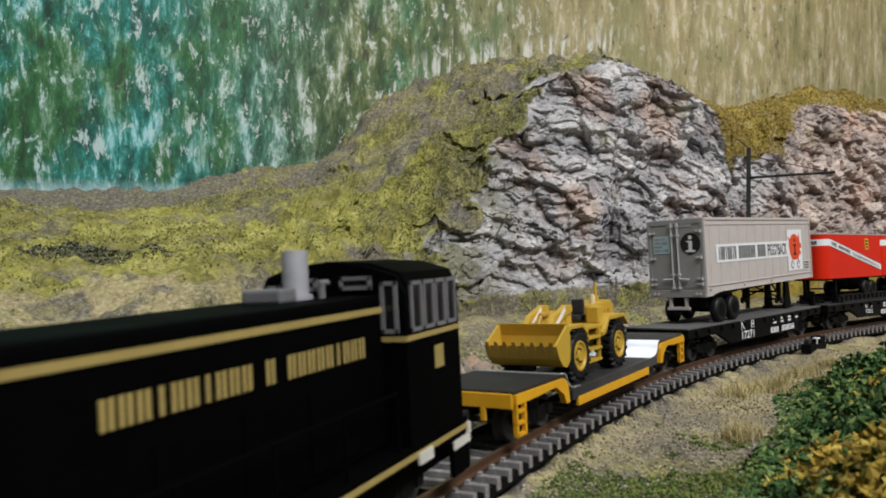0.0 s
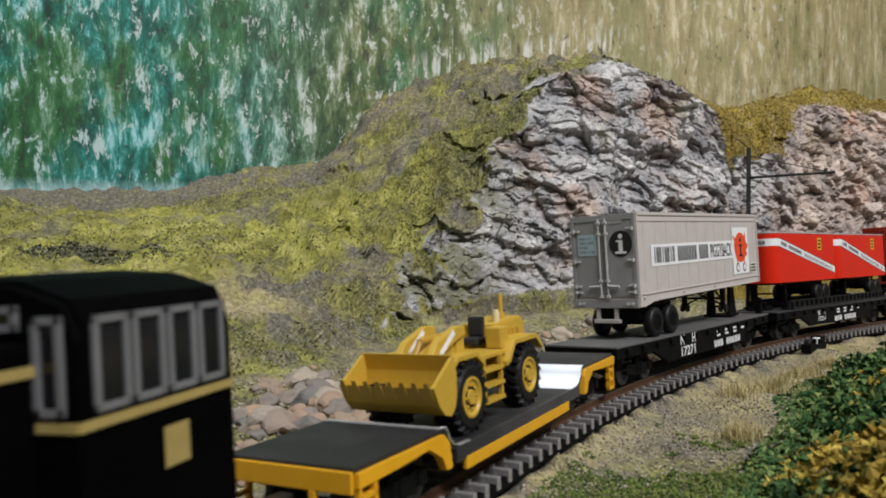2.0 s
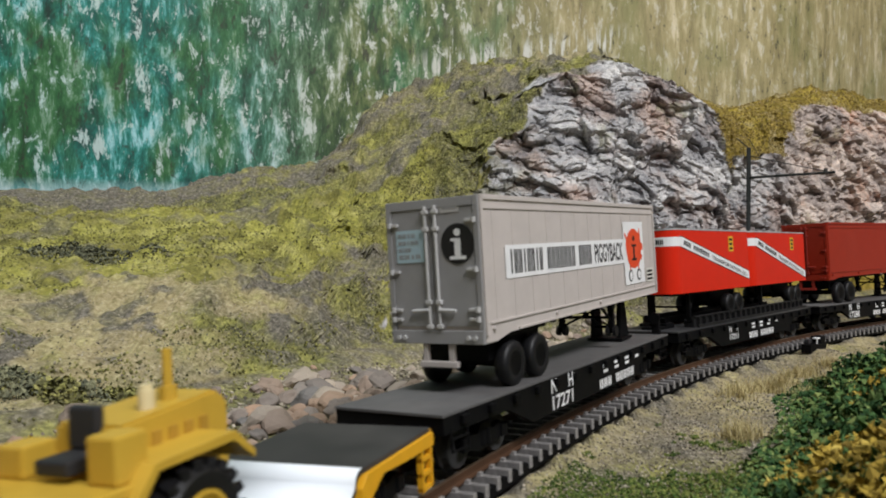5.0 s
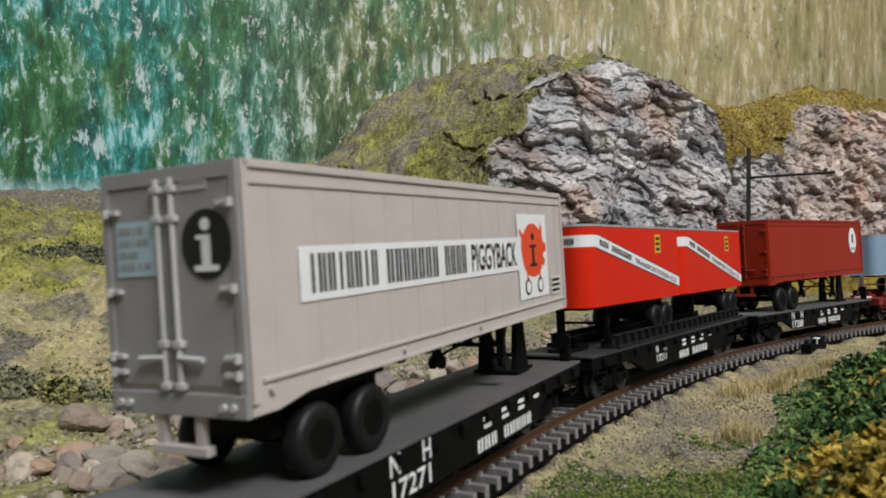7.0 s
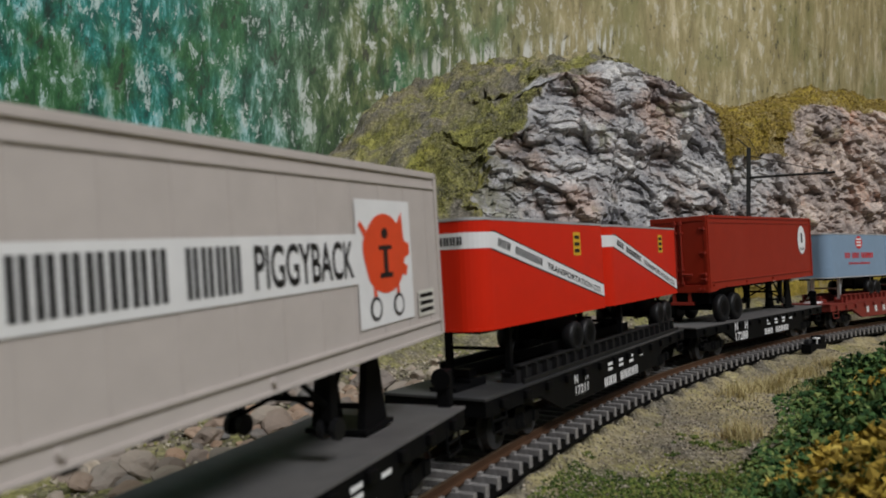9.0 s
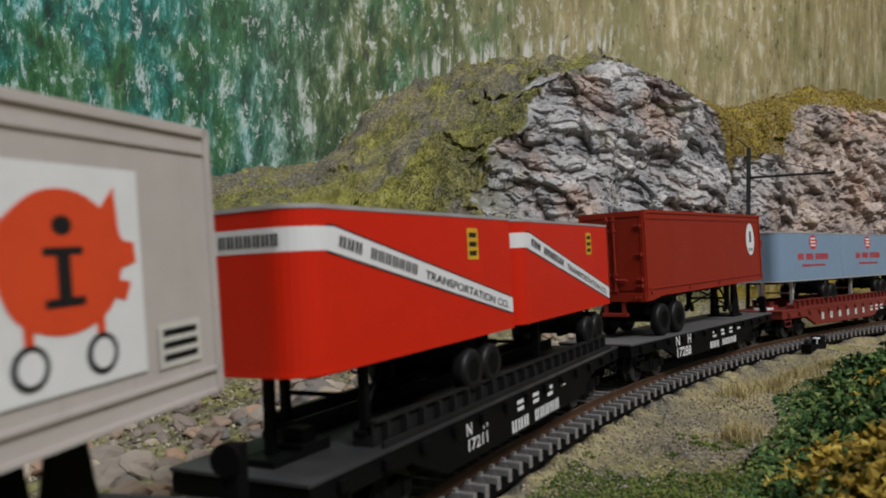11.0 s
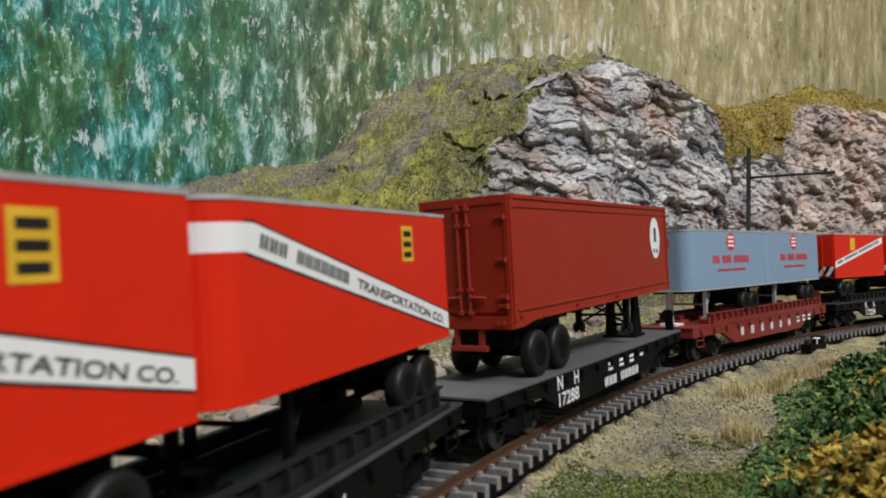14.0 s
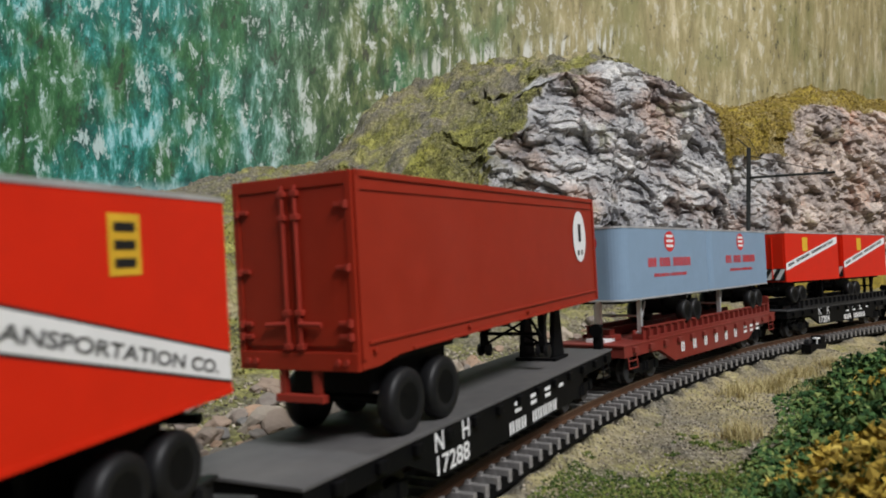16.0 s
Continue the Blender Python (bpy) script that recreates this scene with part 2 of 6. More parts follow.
def mat_painting():
    """Backdrop board: vertical brush dabs of woodland, teal to olive to straw."""
    m = bpy.data.materials.new("woodland_painting")
    m.use_nodes = True
    nt, p, L = nodes_of(m)
    co = nt.nodes.new("ShaderNodeTexCoord")
    sx = nt.nodes.new("ShaderNodeSeparateXYZ")
    L.new(co.outputs["UV"], sx.inputs[0])
    big = tex_noise(nt, 7, 4, 0.6, (1, 1, 0.6), "UV")
    dab = tex_noise(nt, 165, 8, 0.76, (1, 0.29, 1), "UV", 0.3)
    dab2 = tex_noise(nt, 260, 6, 0.8, (1, 0.36, 1), "UV", 0.4)
    dab3 = tex_noise(nt, 34, 4, 0.6, (1, 0.5, 1), "UV")
    sh = nt.nodes.new("ShaderNodeMath")
    sh.operation = "MULTIPLY_ADD"
    L.new(big, sh.inputs[0])
    sh.inputs[1].default_value = 0.16
    L.new(sx.outputs[0], sh.inputs[2])
    teal = ramp(nt, dab, [(0.36, (0.005, 0.035, 0.028)), (0.45, (0.006, 0.11, 0.085)), (0.51, (0.015, 0.20, 0.155)), (0.55, (0.06, 0.33, 0.30)), (0.60, (0.36, 0.66, 0.68))])
    leafy = ramp(nt, dab, [(0.36, (0.012, 0.04, 0.014)), (0.46, (0.02, 0.115, 0.035)), (0.53, (0.05, 0.18, 0.06)), (0.60, (0.22, 0.37, 0.26))])
    left = mix(nt, ramp(nt, dab3, [(0.50, (0, 0, 0)), (0.60, (1, 1, 1))]), teal, leafy)
    midc = ramp(nt, dab, [(0.36, (0.018, 0.04, 0.015)), (0.46, (0.06, 0.105, 0.03)), (0.53, (0.13, 0.17, 0.055)), (0.58, (0.27, 0.30, 0.16)), (0.63, (0.62, 0.63, 0.56))])
    midc = mix(nt, ramp(nt, dab3, [(0.5, (0, 0, 0)), (0.6, (0.8, 0.8, 0.8))]), midc, ramp(nt, dab, [(0.38, (0.02, 0.07, 0.03)), (0.5, (0.04, 0.19, 0.08)), (0.6, (0.2, 0.34, 0.2))]))
    right = ramp(nt, tex_noise(nt, 170, 7, 0.7, (1, 0.16, 1), "UV", 0.1), [(0.36, (0.20, 0.165, 0.075)), (0.46, (0.30, 0.255, 0.12)), (0.54, (0.39, 0.33, 0.165)), (0.63, (0.60, 0.53, 0.36))])
    right = mix(nt, ramp(nt, dab3, [(0.48, (0, 0, 0)), (0.62, (0.6, 0.6, 0.6))]), right, (0.19, 0.20, 0.07))
    c = mix(nt, ramp(nt, sh.outputs[0], [(0.485, (0, 0, 0)), (0.56, (1, 1, 1))]), left, midc)
    c = mix(nt, ramp(nt, sh.outputs[0], [(0.575, (0, 0, 0)), (0.63, (1, 1, 1))]), c, right)
    pale = ramp(nt, sh.outputs[0], [(0.44, (0.55, 0.72, 0.70)), (0.6, (0.68, 0.66, 0.58))])
    few = mix(nt, ramp(nt, sh.outputs[0], [(0.58, (1, 1, 1)), (0.64, (0.55, 0.55, 0.55))]), (0, 0, 0), ramp(nt, dab2, [(0.555, (0, 0, 0)), (0.60, (0.85, 0.85, 0.85))]))
    c = mix(nt, few, c, pale)
    crest = nt.nodes.new("ShaderNodeMath")
    crest.operation = "MULTIPLY_ADD"
    L.new(sx.outputs[0], crest.inputs[0])
    crest.inputs[1].default_value = -0.211
    L.new(sx.outputs[1], crest.inputs[2])
    trunks = tex_noise(nt, 420, 3, 0.6, (1, 0.12, 1), "UV")
    lift = nt.nodes.new("ShaderNodeMapRange")
    lift.inputs["From Min"].default_value, lift.inputs["From Max"].default_value = -0.010, 0.010
    L.new(crest.outputs[0], lift.inputs[0])
    band = ramp(nt, lift.outputs[0], [(0.18, (0, 0, 0)), (0.32, (0.9, 0.9, 0.9)), (0.55, (0.9, 0.9, 0.9)), (0.78, (0, 0, 0))])
    span = ramp(nt, sx.outputs[0], [(0.488, (0, 0, 0)), (0.497, (1, 1, 1)), (0.566, (1, 1, 1)), (0.575, (0, 0, 0))])
    c = mix(nt, mix(nt, 1.0, mix(nt, 1.0, band, span, "MULTIPLY"), ramp(nt, trunks, [(0.50, (0, 0, 0)), (0.58, (1, 1, 1))]), "MULTIPLY"), c, (0.66, 0.66, 0.60))
    foot = mix(nt, ramp(nt, sx.outputs[0], [(0.425, (1, 1, 1)), (0.435, (0, 0, 0))]), (0, 0, 0), ramp(nt, sx.outputs[1], [(0.0562, (1, 1, 1)), (0.0585, (0, 0, 0))]))
    c = mix(nt, foot, c, ramp(nt, dab, [(0.4, (0.10, 0.30, 0.30)), (0.5, (0.33, 0.52, 0.52)), (0.6, (0.55, 0.68, 0.68))]))
    c = mix(nt, ramp(nt, dab2, [(0.37, (0.8, 0.8, 0.8)), (0.42, (0, 0, 0))]), c, (0.035, 0.035, 0.025))
    L.new(c, p.inputs["Base Color"])
    p.inputs["Roughness"].default_value = 0.7
    bump(nt, dab, 0.001, 0.4)
    MAT["woodland_painting"] = m


mat_painting()

# ---- building helpers; meshes are given in millimetres ----
MM = 0.001


def link(name, bm, material, parent=None, label="", smooth=False):
    me = bpy.data.meshes.new(name)
    bmesh.ops.scale(bm, vec=(MM, MM, MM), verts=bm.verts)
    bmesh.ops.recalc_face_normals(bm, faces=bm.faces)
    bm.to_mesh(me)
    bm.free()
    if smooth:
        for f in me.polygons:
            f.use_smooth = True
    me.materials.append(MAT[material])
    ob = new(name, me)
    ob.parent = parent
    if label:
        tagged(ob, label)
    return ob


def part(name, bm, material, parent, label="", smooth=False):
    return link(name, bm, material, parent, label, smooth)


def box(bm, x0, x1, y0, y1, z0, z1, bevel=0.0):
    r = bmesh.ops.create_cube(bm, size=1, matrix=Matrix.Translation(((x0 + x1) / 2, (y0 + y1) / 2, (z0 + z1) / 2)) @ Matrix.Diagonal((x1 - x0, y1 - y0, z1 - z0, 1)))
    if bevel:
        es = {e for v in r["verts"] for e in v.link_edges}
        bmesh.ops.bevel(bm, geom=list(es), offset=bevel, segments=2, affect="EDGES", profile=0.6)
    return bm


def boxes(*specs, bevel=0.0):
    bm = bmesh.new()
    for s in specs:
        box(bm, *s, bevel=bevel)
    return bm


def cyl(bm, at, axis, r, length, seg=20, r2=None):
    q = Vector(axis).normalized().to_track_quat("Z", "Y").to_matrix().to_4x4()
    bmesh.ops.create_cone(bm, cap_ends=True, segments=seg, radius1=r, radius2=r if r2 is None else r2, depth=length, matrix=Matrix.Translation(at) @ q)
    return bm


def prism(bm, pts, y0, y1):
    """A side outline in x, z drawn out from y0 to y1."""
    a = [bm.verts.new((x, y0, z)) for x, z in pts]
    b = [bm.verts.new((x, y1, z)) for x, z in pts]
    bm.faces.new(a)
    bm.faces.new(list(reversed(b)))
    for i in range(len(pts)):
        j = (i + 1) % len(pts)
        bm.faces.new((a[i], b[i], b[j], a[j]))
    return bm


def rod(bm, a, b, r, seg=8):
    a, b = Vector(a), Vector(b)
    return cyl(bm, (a + b) / 2, b - a, r, (b - a).length, seg)


def lathe(bm, prof, at, axis_y=True, seg=28):
    """Rings of (radius, offset) turned about the y axis."""
    rings = []
    for r, o in prof:
        rings.append([bm.verts.new((at[0] + r * math.cos(2 * math.pi * k / seg), at[1] + o, at[2] + r * math.sin(2 * math.pi * k / seg))) for k in range(seg)])
    for p, q in zip(rings, rings[1:]):
        for k in range(seg):
            bm.faces.new((p[k], p[(k + 1) % seg], q[(k + 1) % seg], q[k]))
    for ring in (rings[0], rings[-1]):
        if len(set(ring)) > 2:
            bm.faces.new(ring)
    return bm


def text(words, height, m, parent, at, name="lettering", width=None, label=""):
    """Raised printing; m places it with x along the line and y up."""
    cu = bpy.data.curves.new("print", "FONT")
    cu.body, cu.size, cu.extrude, cu.offset = words, 1.0, 0.0, 0.018
    ob = bpy.data.objects.new("print", cu)
    me = bpy.data.meshes.new_from_object(ob)
    bpy.data.objects.remove(ob)
    xs = [v.co.x for v in me.vertices]
    ys = [v.co.y for v in me.vertices]
    sy = height * MM / (max(ys) - min(ys))
    sx = width * MM / (max(xs) - min(xs)) if width else sy
    me.transform(at @ Matrix.Diagonal((sx, sy, 1, 1)) @ Matrix.Translation((-min(xs), -min(ys), 0)))
    me.materials.append(MAT[m])
    o = new(name, me)
    o.parent = parent
    if label:
        tagged(o, label)
    return o


def glyph_bars(words, width, height, m, parent, at, name="lettering", slant=0.0):
    """A name in plain letter-sized bars."""
    bm = bmesh.new()
    n = len(words)
    w = width / n
    for i, ch in enumerate(words):
        if ch == " ":
            continue
        strokes = ((0.34, 0.66),) if ch == "I" else ((0.08, 0.40), (0.54, 0.86))
        for a, e in strokes:
            a, e = (i + a) * w, (i + e) * w
            bm.faces.new([bm.verts.new((p, q, 0)) for p, q in ((a, 0), (e, 0), (e, height), (a, height))])
    bmesh.ops.scale(bm, vec=(MM, MM, MM), verts=bm.verts)
    bm.transform(at)
    me = bpy.data.meshes.new(name)
    bm.to_mesh(me)
    bm.free()
    me.materials.append(MAT[m])
    o = new(name, me)
    o.parent = parent
    return o


def side(x, y, z):
    """Pose for printing on the face that looks to -y, at millimetres x, y, z."""
    return pose(x * MM, y * MM, z * MM, 90, 0, 0)


def end(x, y, z):
    """Pose for printing on the face that looks to -x; lines run to -y."""
    return Matrix.Translation((x * MM, y * MM, z * MM)) @ Matrix(((0, 0, -1, 0), (-1, 0, 0, 0), (0, 1, 0, 0), (0, 0, 0, 1)))


def decal(pts, m, parent, at, name):
    bm = bmesh.new()
    bm.faces.new([bm.verts.new((x * MM, y * MM, 0)) for x, y in pts])
    bm.transform(at)
    me = bpy.data.meshes.new(name)
    bm.to_mesh(me)
    bm.free()
    me.materials.append(MAT[m])
    o = new(name, me)
    o.parent = parent
    return o


def rect(x0, y0, x1, y1):
    return [(x0, y0), (x1, y0), (x1, y1), (x0, y1)]


def disc(cx, cy, rx, ry=None, n=36):
    ry = rx if ry is None else ry
    return [(cx + rx * math.cos(2 * math.pi * k / n), cy + ry * math.sin(2 * math.pi * k / n)) for k in range(n)]


def thing(name, label, category, group=""):
    return tagged(new(name), label, category, group)


# ---- the line of the track ----
KS = (-0.10, 0.05, 0.20, 0.35, 0.50, 0.65, 0.80)
KV = (-1.6093, -1.0134, -1.2018, -0.739, -0.6627, -0.6366, -0.6131)
BANK = -0.0591
DS = 0.002


def lay_line():
    def run(step, count):
        x, y, th, s, out = -0.02663, 0.13004, 1.13591, 0.0, []
        for _ in range(count):
            k = float(np.interp(s + step / 2, KS, KV))
            x, y = x + math.cos(th + k * step / 2) * step, y + math.sin(th + k * step / 2) * step
            th, s = th + k * step, s + step
            out.append((s, x, y, th))
        return out
    return list(reversed(run(-DS, 300))) + [(0.0, -0.02663, 0.13004, 1.13591)] + run(DS, 700)


LINE = np.array(lay_line())


def on_line(s):
    return [float(np.interp(s, LINE[:, 0], LINE[:, k])) for k in (1, 2, 3)]


TK = (0, 1.5, 3, 4.5, 6.3, 7.7, 9.2, 11.3, 13, 14.5, 16)
TS = (322.5, 267.2, 211.6, 148.9, 69.6, 13.7, -42.8, -116.5, -181.5, -236.0, -290.2)


def run_at(t):
    """How far along the line the head of the train stands, in metres; smooth between the rows."""
    g = np.gradient(np.array(TS), np.array(TK))
    i = min(max(int(np.searchsorted(TK, t)) - 1, 0), len(TK) - 2)
    h = TK[i + 1] - TK[i]
    u = (t - TK[i]) / h
    a, b = TS[i], TS[i + 1]
    return MM * ((1 + 2 * u) * (1 - u) ** 2 * a + u * (1 - u) ** 2 * h * g[i] + u * u * (3 - 2 * u) * b + u * u * (u - 1) * h * g[i + 1])


def car_pose(s, half=0.05):
    xa, ya, _ = on_line(s - half)
    xb, yb, _ = on_line(s + half)
    yaw = math.atan2(yb - ya, xb - xa)
    return Matrix.Translation(((xa + xb) / 2, (ya + yb) / 2, 0)) @ Matrix.Rotation(yaw, 4, "Z") @ Matrix.Rotation(BANK, 4, "X")


RIDES = []  # thing, place of its car along the train, place on the car


def ride(ob, offset, local=None):
    RIDES.append((ob, offset * MM, local or Matrix()))
    return ob


def motions():
    for ob, off, local in RIDES:
        walk(ob, [(k * 0.5, car_pose(run_at(k * 0.5) + off) @ local) for k in range(33)])


# ---- the setting ----
def lerp(x, pts, k):
    return np.interp(x, [p[0] for p in pts], [p[k] for p in pts])


FOOT = [(-700, 210, -3), (-136, 235, -1), (-72, 331, -2), (-27, 425, 0), (33, 500, 6), (131, 545, 6), (238, 610, 6), (343, 690, 6), (458, 770, 6), (1000, 1150, 6)]
BROW = [(-700, 470, 60), (-274, 520, 71), (-113, 520, 66), (-60, 560, 88), (-10, 580, 122), (40, 600, 160), (100, 600, 192), (148, 612, 202), (205, 636, 186), (245, 660, 172), (285, 690, 164), (330, 720, 182), (384, 762, 194), (512, 860, 204), (1000, 1220, 210)]
RIDGE = [(-700, 600, 95), (-375, 622, 96), (-223, 615, 98), (-195, 660, 115), (-148, 680, 126), (-120, 700, 131), (-91, 720, 158), (-69, 725, 192), (-25, 740, 218), (49, 740, 235), (123, 740, 240), (180, 765, 244), (250, 815, 214), (318, 810, 200), (404, 822, 230), (525, 910, 234), (1000, 1280, 240)]


def smooth01(v, a, b):
    u = np.clip((v - a) / (b - a), 0, 1)
    return u * u * (3 - 2 * u)


def near_track(x, y):
    """Distance in millimetres from the line of the track and side of it (left is positive)."""
    px, py = LINE[::5, 1] * 1000, LINE[::5, 2] * 1000
    th = LINE[::5, 3]
    dx, dy = x - px, y - py
    i = int(np.argmin(dx * dx + dy * dy))
    return math.hypot(dx[i], dy[i]), -math.sin(th[i]) * dx[i] + math.cos(th[i]) * dy[i]


def rnd01(v, k):
    """A steady random number for a cell."""
    h = math.sin(v.x * 12.9898 + v.y * 78.233 + v.z * 37.719 + k * 11.17) * 43758.5453
    return h - math.floor(h)


def slabs(p, wide, tall, shift):
    """Broken bedded rock: boxy pieces, each with its own flat tilted face, stepped against its neighbours."""
    q = Vector((p.x / wide + shift, p.y / wide, p.z / tall - shift))
    d, c = noise.voronoi(q, distance_metric="CHEBYCHEV")
    k = c[0]
    r = q - k
    face = (rnd01(k, 1) - 0.5) * 1.3 * r.x + (rnd01(k, 2) - 0.62) * 1.1 * r.z
    return rnd01(k, 3) - 0.5 + face - 2.2 * max(0.0, 0.07 - (d[1] - d[0]))


def right_mound(x, y, side):
    """Height of the hedge bank on the right of the line."""
    a = smooth01(-side, 52, 105) * smooth01(y, 20, 90)
    return 17 * a


def build_ground():
    xs = np.concatenate([np.arange(-700, -330, 12), np.arange(-330, -30, 2.3), np.arange(-30, 330, 1.4), np.arange(330, 640, 2.6), np.arange(640, 1000, 14)])
    segs = [("g", np.linspace(0, 1, 90) ** 0.8), ("c", np.linspace(0, 1, 165)[1:]), ("r", np.linspace(0, 1, 52)[1:]), ("b", np.linspace(0, 1, 6)[1:])]
    verts, cover = [], []
    for x in xs:
        f, b, r = [(float(lerp(x, q, 1)), float(lerp(x, q, 2))) for q in (FOOT, BROW, RIDGE)]
        cliff = float(smooth01(x, -22, 40)) * (1 - 0.25 * float(smooth01(x, 235, 262) * (1 - smooth01(x, 285, 320))))
        for kind, us in segs:
            for u in us:
                if kind == "g":
                    y, z = -420 + (f[0] + 420) * u, -9.0
                    z += (f[1] + 9.0) * float(smooth01(y, f[0] - 60, f[0]))
                elif kind == "c":
                    uu = u * (1 - cliff) + cliff * (0.86 * u ** 1.7 + 0.14 * u)
                    zz = u * (1 - cliff) + cliff * (u ** 0.85)
                    y, z = f[0] + (b[0] - f[0]) * uu, f[1] + (b[1] - f[1]) * zz
                elif kind == "r":
                    y, z = b[0] + (r[0] - b[0]) * u, b[1] + (r[1] - b[1]) * (u ** 0.9)
                else:
                    y, z = r[0] + 60 * u, r[1] - 25 * u
                p = Vector((x, y, z))
                rock = 0.0
                if kind == "c":
                    edge = 26 + 60 * noise.fractal(Vector((z / 34, x / 50, 3)), 0.8, 2.0, 4) - 70 * (1 - float(smooth01(z, 35, 75)))
                    rock = float(smooth01(x - 0.50 * (z - 40), -22 + edge * 0.3, 2 + edge * 0.3)) * float(smooth01(u, 0.02, 0.1)) * (1 - 0.35 * float(smooth01(u, 0.93, 1.0)))
                elif kind == "r":
                    rock = float(smooth01(x, 40, 90)) * (1 - float(smooth01(u, 0.0, 0.3))) * (0.8 + 0.5 * noise.noise(p / 30)) * (1 - float(smooth01(x, 215, 240)) * (1 - float(smooth01(x, 350, 375))))
                if kind == "c":
                    rock -= 1.5 * max(0.0, noise.noise(p / 15) + 0.5 * noise.noise(p / 6) + 0.05) * (1 - float(smooth01(x - 0.4 * z, -30, 30)))
                    rock *= 1 - 0.95 * float(smooth01(u + 0.25 * noise.noise(p / 22), 0.72, 0.86)) * float(smooth01(x, 232, 262)) * (1 - float(smooth01(x, 335, 365)))
                    rock = max(0.0, rock)
                d, sd = near_track(x, y) if (kind == "g" and x < 420) else (200, 200)
                if kind == "g":
                    if sd < 0:
                        z += float(right_mound(x, y, sd))
                    z += 2.6 * float(smooth01(d, 14, 40)) * noise.fractal(p / 40, 1.0, 2.0, 4) + 1.0 * float(smooth01(d, 13, 30)) * noise.noise(p / 7)
                    z += 4.5 * (1 - float(smooth01(d, 15, 27))) * float(smooth01(d, 13, 18)) + 7 * math.exp(-((x - 205) ** 2 + (y - 392) ** 2) / 500) * float(smooth01(d, 16, 30))
                else:
                    soft = 1 - rock
                    k = min(1.0, u * 6) if kind == "c" else 1.0
                    hillk = float(smooth01(x, -150, -90)) * (1 - float(smooth01(x, 120, 200)))
                    rg = 1 - abs(noise.noise(p / 34 + Vector((4, 2, 0)))) * 2
                    bumpy = (7 * noise.fractal(p / 60, 0.9, 2.0, 5) + 3.6 * noise.noise(p / 9) + 2.4 * noise.noise(p / 4.5) + 1.0 * noise.noise(p / 2.4) + hillk * (9.0 * rg * rg - 4 + 6 * noise.noise(p / 14))) * soft * k
                    crag = float(smooth01(noise.noise(p / 46 + Vector((2, 7, 1))) + 0.4 * noise.noise(p / 15), 0.05, 0.3)) * float(smooth01(x, -150, -70))
                    y -= crag * soft * k * (7 * slabs(p, 30, 16, 2.2) + 3 * slabs(p, 12, 7, 4.4))
                    z += bumpy
                    if rock > 0.02:
                        w = p + 6 * Vector((noise.noise(p / 24), noise.noise(p / 24 + Vector((9, 0, 0))), noise.noise(p / 24 + Vector((0, 9, 0)))))
                        q = Vector((w.x * 0.98 - 0.2 * w.z, w.y, w.z * 0.98 + 0.2 * w.x))
                        q2 = Vector((w.x * 0.9 + 0.44 * w.z, w.y, w.z * 0.9 - 0.44 * w.x))
                        out = 12 * slabs(q2, 58, 44, 0.0) + 9.0 * slabs(q, 30, 14, 3.1) + 4.5 * slabs(q, 15, 8, 7.7) + 1.8 * slabs(q, 7, 4.5, 5.3) + 7 * noise.noise(p / 90) + 1.2 * noise.noise(p / 5)
                        y -= out * rock
                        z += out * rock * 0.15
                verts.append((x * MM, y * MM, z * MM))
                n1 = noise.fractal(Vector((x, y, z)) / 55, 0.8, 2.0, 4)
                if kind == "g":
                    green = 0.75 * float(smooth01(-sd, 20, 34)) * (1 - float(smooth01(y, 190, 235))) + 0.45 * n1 if sd < 0 else 0.25 + n1 * 0.5
                    tan = 0.42 + 0.6 * n1 if sd < 0 else 0.25
                    if d < 17:
                        green, tan = 0.0, 0.1
                elif kind == "c":
                    green = 0.15 + 0.75 * float(smooth01(u, 0.48, 0.75)) + 0.7 * n1 + 0.35 * float(smooth01(x, -150, -60))
                    tan = 0.75 + 0.3 * n1 - 0.5 * float(smooth01(x, -110, -40))
                else:
                    left = 1 - float(smooth01(x, -210, -150))
                    far = float(smooth01(x, 20, 80)) * float(smooth01(u, 0.35, 0.6))
                    green = 0.46 + 0.9 * n1 - 0.9 * left * float(smooth01(u, 0.35, 0.5)) - 0.25 * far + 0.35 * float(smooth01(x, 205, 250))
                    tan = 0.3 + 0.3 * n1 - 0.4 * left + 0.3 * far
                moss = 0.0
                if kind in "cr":
                    patch = float(smooth01(noise.noise(p / 30 + Vector((5, 0, 2))) + 0.55 * noise.noise(p / 10), 0.08, 0.38))
                    if kind == "c":
                        moss = float(smooth01(u + 0.2 * n1, 0.42, 0.6)) * (1 - float(smooth01(x, -40, 20)))
                        if x > 225:
                            tan, green, moss = 1.0, 0.0, 0.9
                    else:
                        moss = (1 - float(smooth01(u + 0.3 * n1, 0.12, 0.3))) * (1 - float(smooth01(x, -110, -30))) + 0.3 * float(smooth01(n1, 0.0, 0.35)) * float(smooth01(x, -150, -60))
                        if x > 225:
                            tan, moss = 1.0, 0.8
                            green -= 1.0
                    green -= 0.55 * patch
                    tan -= 0.7 * patch * (x < 200)
                    moss *= 1 - 0.8 * patch
                if rock > 0.3:
                    moss = 0.9 * (1 - float(smooth01(x - 0.25 * (z - 60), 15, 70))) * (1 - float(smooth01(z, 95, 150)))
                    tan = float(smooth01(x + 20 * n1, 290, 350)) * 0.9
                cover.append((rock, max(0.0, min(1.0, green)), max(0.0, min(1.0, tan)), max(0.0, min(1.0, moss))))
    nr = sum(len(s[1]) for s in segs)
